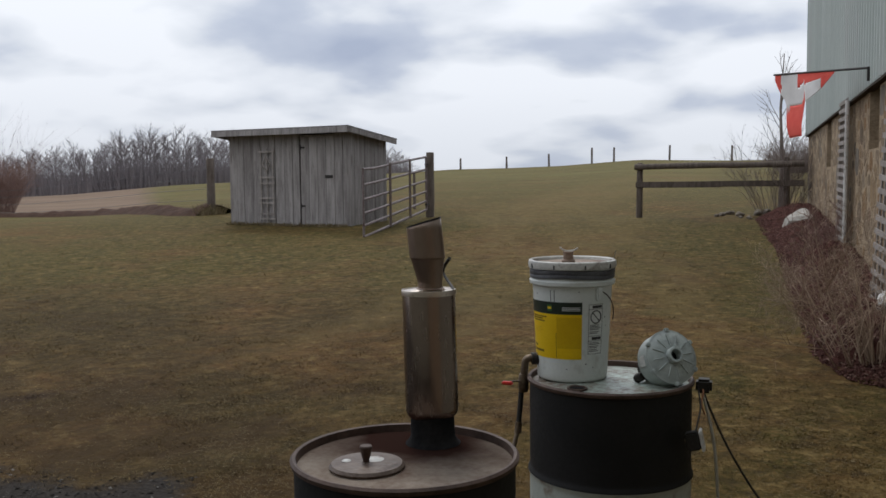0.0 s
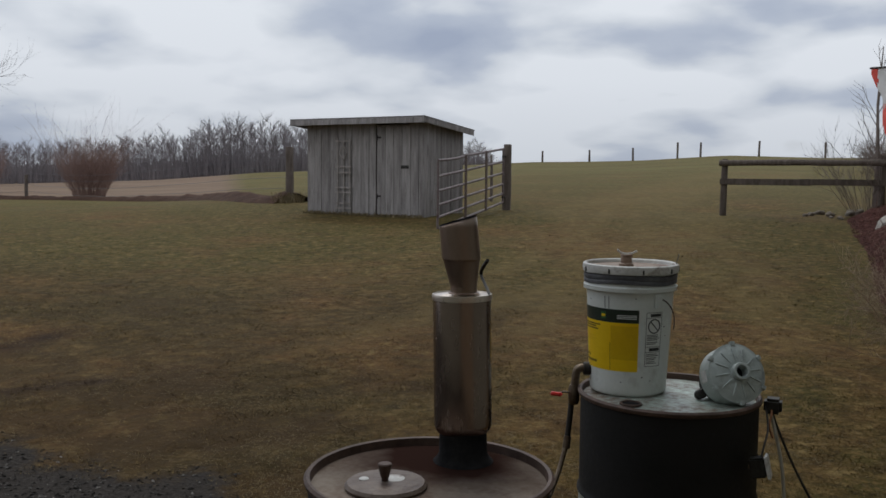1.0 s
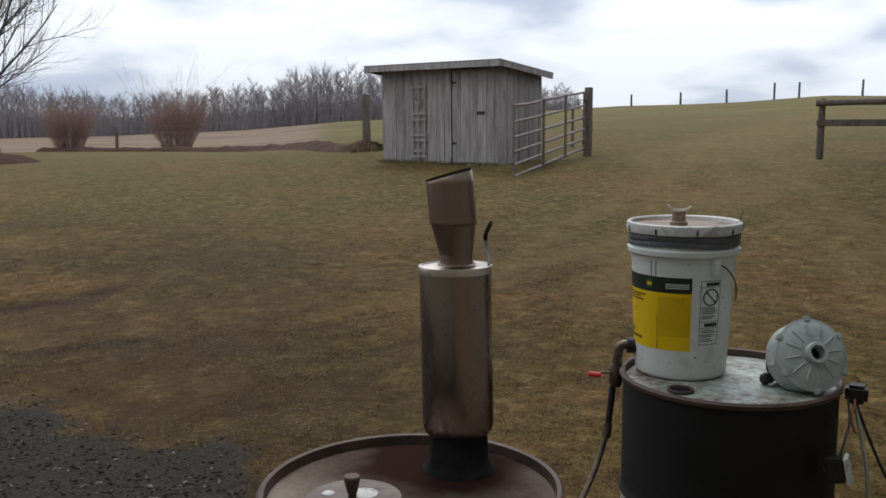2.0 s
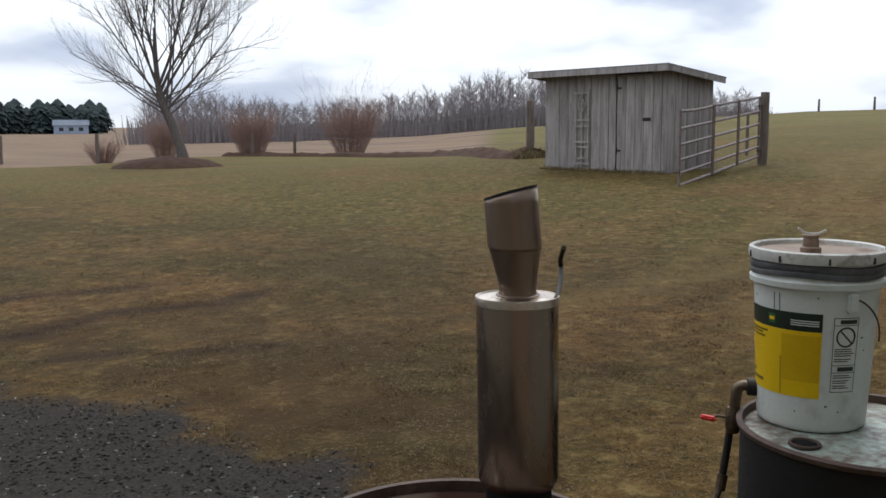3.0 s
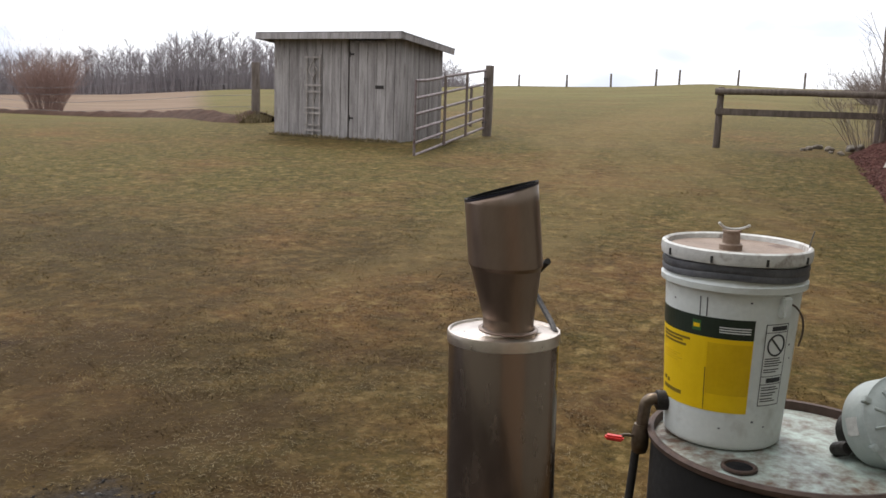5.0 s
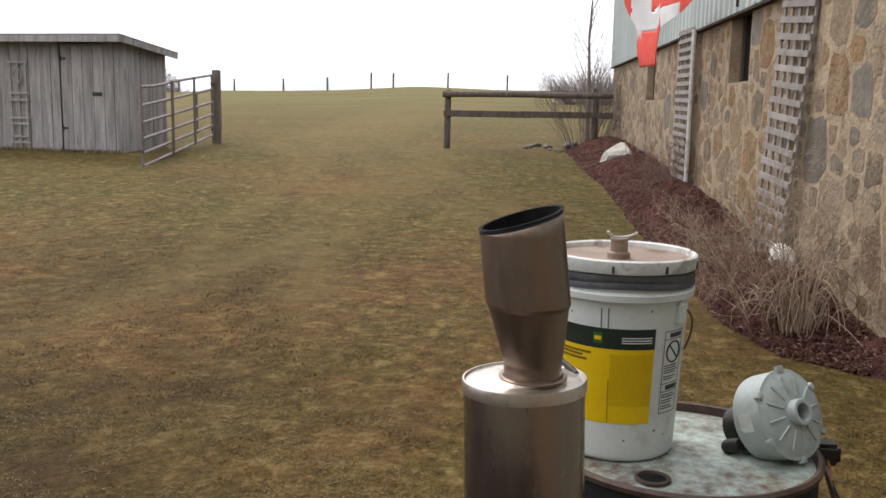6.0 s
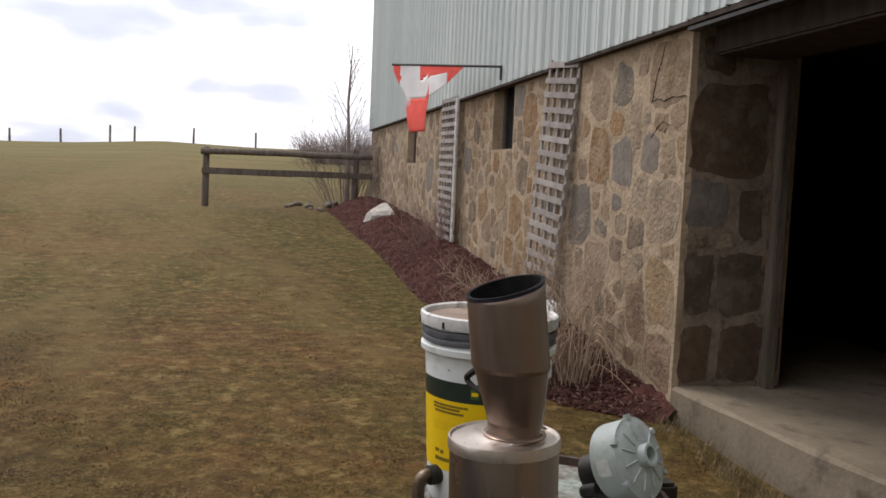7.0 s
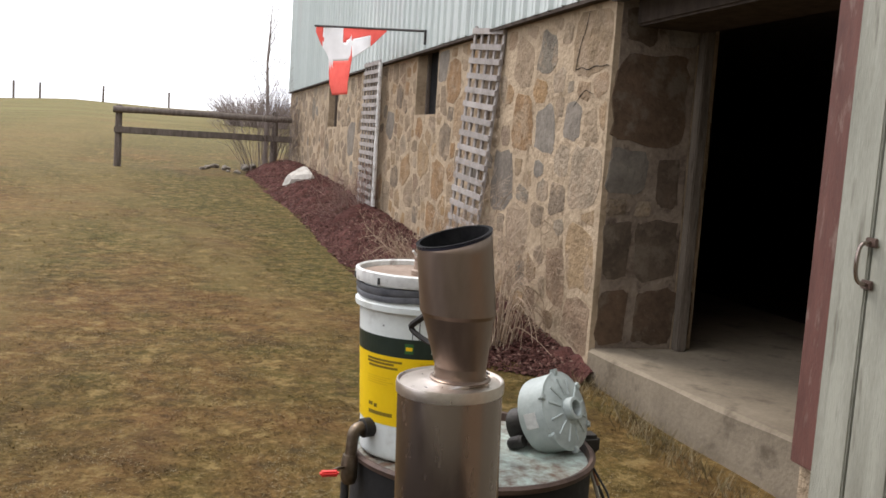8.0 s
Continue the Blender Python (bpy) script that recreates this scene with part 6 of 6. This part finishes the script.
def evergreen(x, y, h, w, seed):
    nr = random.Random(seed)
    t = thing("evergreen", "dark evergreen tree beside the far house", "tree", Matrix.Translation((x, y, gz(x, y) - 0.3)), "far evergreens")
    part("trunk", tube([(0, 0, 0), (0, 0, h * 0.9)], [0.4, 0.1], 6), M["bark"], t)
    verts, faces = [], []
    for k in range(420):
        f = nr.random() ** 0.8
        z = h * (0.06 + 0.92 * f)
        rad = w * 0.5 * (1 - f) ** 0.38 * nr.uniform(0.35, 1.05)
        a = nr.uniform(0, 6.283)
        c, s = math.cos(a), math.sin(a)
        q = w * 0.13 * nr.uniform(0.6, 1.3)
        base = len(verts)
        verts += [(rad * c - q * s, rad * s + q * c, z), (rad * c + q * s, rad * s - q * c, z), ((rad + q * 1.3) * c, (rad + q * 1.3) * s, z - q * 0.8), (rad * 0.5 * c, rad * 0.5 * s, z + q * 0.9)]
        faces += [(base, base + 1, base + 2), (base, base + 3, base + 1), (base, base + 2, base + 3), (base + 1, base + 3, base + 2)]
    mesh_of("crown", verts, faces, M["pine"], t, "dense dark needles")


for k in range(17):
    az = -67.0 + k * 0.45 + 0.2 * math.sin(5 * k)
    dist = 300 + 14 * math.sin(3.7 * k)
    evergreen(EYE[0] + dist * math.sin(radians(az)), EYE[1] + dist * math.cos(radians(az)), 8.8 + 1.3 * math.sin(2.3 * k + 1), 7.5, 60 + k)


def build_far_house():
    d, az = 285, -61.6
    x, y = EYE[0] + d * math.sin(radians(az)), EYE[1] + d * math.cos(radians(az))
    t = thing("farmhouse", "distant low pale blue house before dark evergreens", "house", Matrix.Translation((x, y, gz(x, y) - 0.2)) @ Matrix.Rotation(radians(61), 4, "Z"))
    part("wall", box(-4.6, 4.6, -3, 3, 0, 2.6), M["house"], t)
    bm = bmesh.new()
    a = [bm.verts.new(p) for p in ((-4.9, -3.4, 2.6), (-4.9, 3.4, 2.6), (-4.9, 0, 4.2), (4.9, -3.4, 2.6), (4.9, 3.4, 2.6), (4.9, 0, 4.2))]
    for q in ((0, 1, 2), (3, 5, 4), (0, 2, 5, 3), (1, 4, 5, 2), (0, 3, 4, 1)):
        bm.faces.new([a[i] for i in q])
    part("roof", bm, M["house_roof"], t)
    for px in (-3.2, -0.6, 2.0):
        part("window", box(px, px + 1.2, -3.06, -2.99, 1.0, 2.0), M["glass"], t)


build_far_house()


def build_berm():
    """A low bank of bare soil where the lawn meets the field."""
    pts = curve_points([(-11.7, 16.3, 0), (-13.2, 17.2, 0), (-15.5, 19.4, 0), (-19.5, 23.6, 0), (-24.0, 26.4, 0), (-29.0, 26.3, 0), (-34.5, 24.6, 0)], 120)
    verts, faces = [], []
    for k, p in enumerate(pts):
        d = (pts[min(k + 1, 119)] - pts[max(k - 1, 0)]).normalized()
        s = Vector((-d.y, d.x, 0))
        for j, (o, h) in enumerate(((-0.55, -0.06), (-0.35, 0.12), (-0.1, 0.26), (0.15, 0.27), (0.4, 0.13), (0.6, -0.06))):
            q = p + s * (o * 1.1)
            verts.append((q.x, q.y, gz(q.x, q.y) + h * (0.62 + 0.5 * noise.noise(q * 0.9) + 0.3 * noise.noise(q * 3.1))))
    for k in range(119):
        for j in range(5):
            faces.append((k * 6 + j, k * 6 + j + 1, k * 6 + 7 + j, k * 6 + 6 + j))
    tagged(mesh_of("soil_bank", verts, faces, M["dirt"], smooth=True, kind="structure"), "low bank of bare brown soil at the lawn edge", "soil")


build_berm()


def boulder(name, x, y, z, size, label, seed, group="", material="rock", faces=0):
    bm = bmesh.new()
    bmesh.ops.create_icosphere(bm, subdivisions=3, radius=1)
    nr = random.Random(seed)
    o = Vector((nr.uniform(0, 9), nr.uniform(0, 9), nr.uniform(0, 9)))
    cuts = [(Vector((nr.uniform(-1, 1), nr.uniform(-1, 1), nr.uniform(-0.5, 1))).normalized(), nr.uniform(0.62, 0.9)) for _ in range(faces)]
    for v in bm.verts:
        k = 1 + 0.35 * noise.noise(v.co * 0.9 + o) + 0.12 * noise.noise(v.co * 2.6 + o)
        if faces:
            k = min([1.25] + [d / max(n.dot(v.co), 0.05) for n, d in cuts]) * (1 + 0.04 * noise.noise(v.co * 3 + o))
        v.co = Vector((v.co.x * size[0], v.co.y * size[1], v.co.z * size[2])) * k
        v.co.z = max(v.co.z, -0.5 * size[2])
    t = thing(name, label, "stone", Matrix.Translation((x, y, z)), group)
    part("stone_body", bm, M[material], t, smooth=not faces)


boulder("pale_boulder", 1.18, 11.5, 0.91, (0.27, 0.36, 0.25), "pale angular boulder on the mulch bed", 2, faces=12)
boulder("white_stone", 1.40, 4.15, 0.68, (0.09, 0.13, 0.09), "small whitish stone at the foot of the trellis", 3, material="lid")
nr2 = random.Random(77)
for k in range(16):
    x = -0.15 + 1.3 * k / 16 + nr2.uniform(-0.05, 0.05)
    y = 14.9 + 0.5 * math.sin(k * 0.6) + nr2.uniform(-0.2, 0.2)
    s = nr2.uniform(0.035, 0.085)
    boulder("edging_stone", x, y, float(barn_ground(x, y)) + s * 0.3 + 0.05 * (x > 0.55), (s, s * 1.2, s * 0.8), "small grey edging stone at the end of the bed", 100 + k, "edging stones", "grey_stone")


set_down("wall_west", "wall_rest", "floor", "stable_floor", "ceiling", "roof", "gable_cladding", "wall_cladding", "door_1", "threshold_slab", "barn_door", "door_track", "stonework", "window_1", "window_2",
         "mulch_bed", "bark_chips", "garden_trellis", "downpipe", "flagpole", "flag", "wall_shrub", "dead_vine", "fence_shrub", "arching_canes", "sapling", "pale_boulder", "white_stone", "edging_stone")


# ---- loose ground cover ----
def lumps(x, y, size, seed):
    """Smooth lattice noise between 0 and 1 with lumps of the given size."""
    table = np.random.RandomState(seed).rand(64, 64)
    u, v = x / size, y / size
    i, j = np.floor(u).astype(int), np.floor(v).astype(int)
    f, g = u - i, v - j
    f, g = f * f * (3 - 2 * f), g * g * (3 - 2 * g)
    at = lambda a, b: table[(i + a) % 64, (j + b) % 64]
    return (at(0, 0) * (1 - f) + at(1, 0) * f) * (1 - g) + (at(0, 1) * (1 - f) + at(1, 1) * f) * g


def build_grass():
    nr = np.random.RandomState(3)
    n = 720000
    az = np.radians(-72 + 112 * nr.rand(n))
    r = 1.2 + 19 * nr.rand(n) ** 1.7
    x, y = EYE[0] + r * np.sin(az), EYE[1] + r * np.cos(az)
    px, py = barn_plan(x, y)
    keep = (gravel_mask(x, y) < 0.4 + 0.5 * nr.rand(n)) & ~((px > 1.47) & (py < YF)) & ~((px > bed_edge(py) - 0.02) & (py > 2.4)) & (np.hypot(x - 0.083, y - 0.19) > 0.30) & (np.hypot(x + 0.282, y + 0.885) > 0.30)
    clump = 0.5 * lumps(x, y, 0.11, 1) + 0.3 * lumps(x, y, 0.34, 2) + 0.2 * lumps(x, y, 1.1, 4)
    keep &= nr.rand(n) < np.clip((clump - 0.20) * 2.4, 0.20, 1.0)
    keep &= nr.rand(n) < 1 - 0.85 * smooth01(9, 20, r)
    x, y, r, clump = x[keep], y[keep], r[keep], clump[keep]
    n = len(x)
    h = (0.002 + 0.008 * nr.rand(n)) * (0.5 + 1.2 * np.clip(clump * 1.6 - 0.3, 0, 1))
    w = (0.0010 + 0.0011 * nr.rand(n)) * (1 + 0.12 * r)
    reach = (0.008 + 0.022 * nr.rand(n)) * (1 + 0.04 * r)
    b = 1.6 * nr.randn(n) + 6.283 * lumps(x, y, 0.25, 7)
    z = ground_at(x, y) - 0.001
    c, s = np.cos(b), np.sin(b)
    p0 = np.stack([x + w * s, y - w * c, z], -1)
    p1 = np.stack([x + reach * c, y + reach * s, z + h], -1)
    p2 = np.stack([x - w * s, y + w * c, z], -1)
    verts = np.stack([p0, p1, p2], 1).reshape(-1, 3)
    me = bpy.data.meshes.new("grass")
    me.vertices.add(3 * n)
    me.vertices.foreach_set("co", verts.ravel())
    me.loops.add(3 * n)
    me.loops.foreach_set("vertex_index", np.arange(3 * n))
    me.polygons.add(n)
    me.polygons.foreach_set("loop_start", np.arange(0, 3 * n, 3))
    me.update()
    me.validate()
    for name, value in lawn_regions(x, y).items():
        at = me.attributes.new(name, "FLOAT", "POINT")
        at.data.foreach_set("value", np.repeat(np.asarray(value, np.float32), 3))
    me.materials.append(ground_material("dormant_grass_blades", True))
    tagged(new("grass", me), "short dormant tan and olive grass blades", "grass", kind="stuff")


build_grass()


def build_straw():
    """Longer bleached strands lying on the lawn in loose drifts."""
    nr = np.random.RandomState(23)
    n = 130000
    az, r = np.radians(-70 + 105 * nr.rand(n)), 1.6 + 9.5 * nr.rand(n) ** 1.5
    x, y = EYE[0] + r * np.sin(az), EYE[1] + r * np.cos(az)
    px, py = barn_plan(x, y)
    drift = 0.55 * lumps(x, y, 0.16, 31) + 0.45 * lumps(x, y, 0.5, 32)
    keep = (nr.rand(n) < np.clip((drift - 0.42) * 4, 0.03, 1)) & (gravel_mask(x, y) < 0.35) & (px < np.minimum(bed_edge(py) - 0.04, 1.42)) & (np.hypot(x - 0.083, y - 0.19) > 0.32) & (np.hypot(x + 0.282, y + 0.885) > 0.32)
    x, y, r = x[keep], y[keep], r[keep]
    n = len(x)
    a, z = nr.rand(n) * 6.283, ground_at(x, y)
    long, wide = 0.005 + 0.013 * nr.rand(n), (0.0007 + 0.0005 * nr.rand(n)) * (1 + 0.10 * r)
    c, s, h = np.cos(a), np.sin(a), 0.004 + 0.006 * nr.rand(n)
    quad = np.stack([np.stack([x - long * c + wide * s, y - long * s - wide * c, z + 0.003], -1), np.stack([x + wide * s, y - wide * c, z + h], -1),
                     np.stack([x + long * c, y + long * s, z + 0.004], -1), np.stack([x - wide * s, y + wide * c, z + h], -1)], 1)
    tagged(mesh_of("straw", quad.reshape(-1, 3).tolist(), np.arange(4 * n).reshape(-1, 4).tolist(), M["hay"], kind="stuff"), "bleached dead grass strands lying on the lawn", "grass")


build_straw()


def build_gravel():
    nr = np.random.RandomState(9)
    n = 26000
    x, y = -5.5 + 4.9 * nr.rand(n), -2.2 + 2.9 * nr.rand(n)
    keep = (gravel_mask(x, y) > 0.25 + 0.75 * nr.rand(n)) & (np.hypot(x + 0.282, y + 0.885) > 0.31)
    x, y = x[keep], y[keep]
    at = np.stack([x, y, ground_at(x, y) - 0.002], -1)
    verts, faces = flakes(nr, at, 0.005, 0.019)
    tagged(mesh_of("gravel", verts, faces, M["gravel"], kind="stuff"), "loose dark grey gravel at the yard edge", "gravel")


build_gravel()


def build_tufts():
    """Longer dead grass along the slab, the shed foot and the mulch edge."""
    nr = np.random.RandomState(15)
    spots = []
    for k in range(900):
        y = 2.5 - 2.4 * nr.rand()
        at = SET_DOWN @ Vector((1.49 - 0.05 * nr.rand() ** 2 * 3, y, 0))
        spots.append((at.x, at.y, 0.05 + 0.06 * nr.rand()))
    for k in range(1500):
        f = nr.rand()
        p = SH @ Vector((f * SW, -0.05 - 0.12 * nr.rand(), 0))
        spots.append((p.x, p.y, 0.025 + 0.065 * nr.rand() ** 2))
    for k in range(500):
        a = nr.rand() * 6.283
        spots.append((-11.85 + 0.4 * math.cos(a) * nr.rand(), 16.2 + 0.4 * math.sin(a) * nr.rand(), 0.10 + 0.2 * nr.rand()))
    verts, faces = [], []
    for x, y, h in spots:
        z = gz(x, y)
        a, b = nr.rand() * 6.283, nr.rand() * 6.283
        w = 0.0025 if y < 4 else 0.012
        o = len(verts)
        verts += [(x - w * math.sin(a), y + w * math.cos(a), z - 0.01), (x + w * math.sin(a), y - w * math.cos(a), z - 0.01), (x + h * 0.6 * math.cos(b), y + h * 0.6 * math.sin(b), z + h)]
        faces.append((o, o + 1, o + 2))
    tagged(mesh_of("dead_grass", verts, faces, M["hay"], kind="stuff"), "straggling straw-coloured dead grass tufts", "grass")


build_tufts()
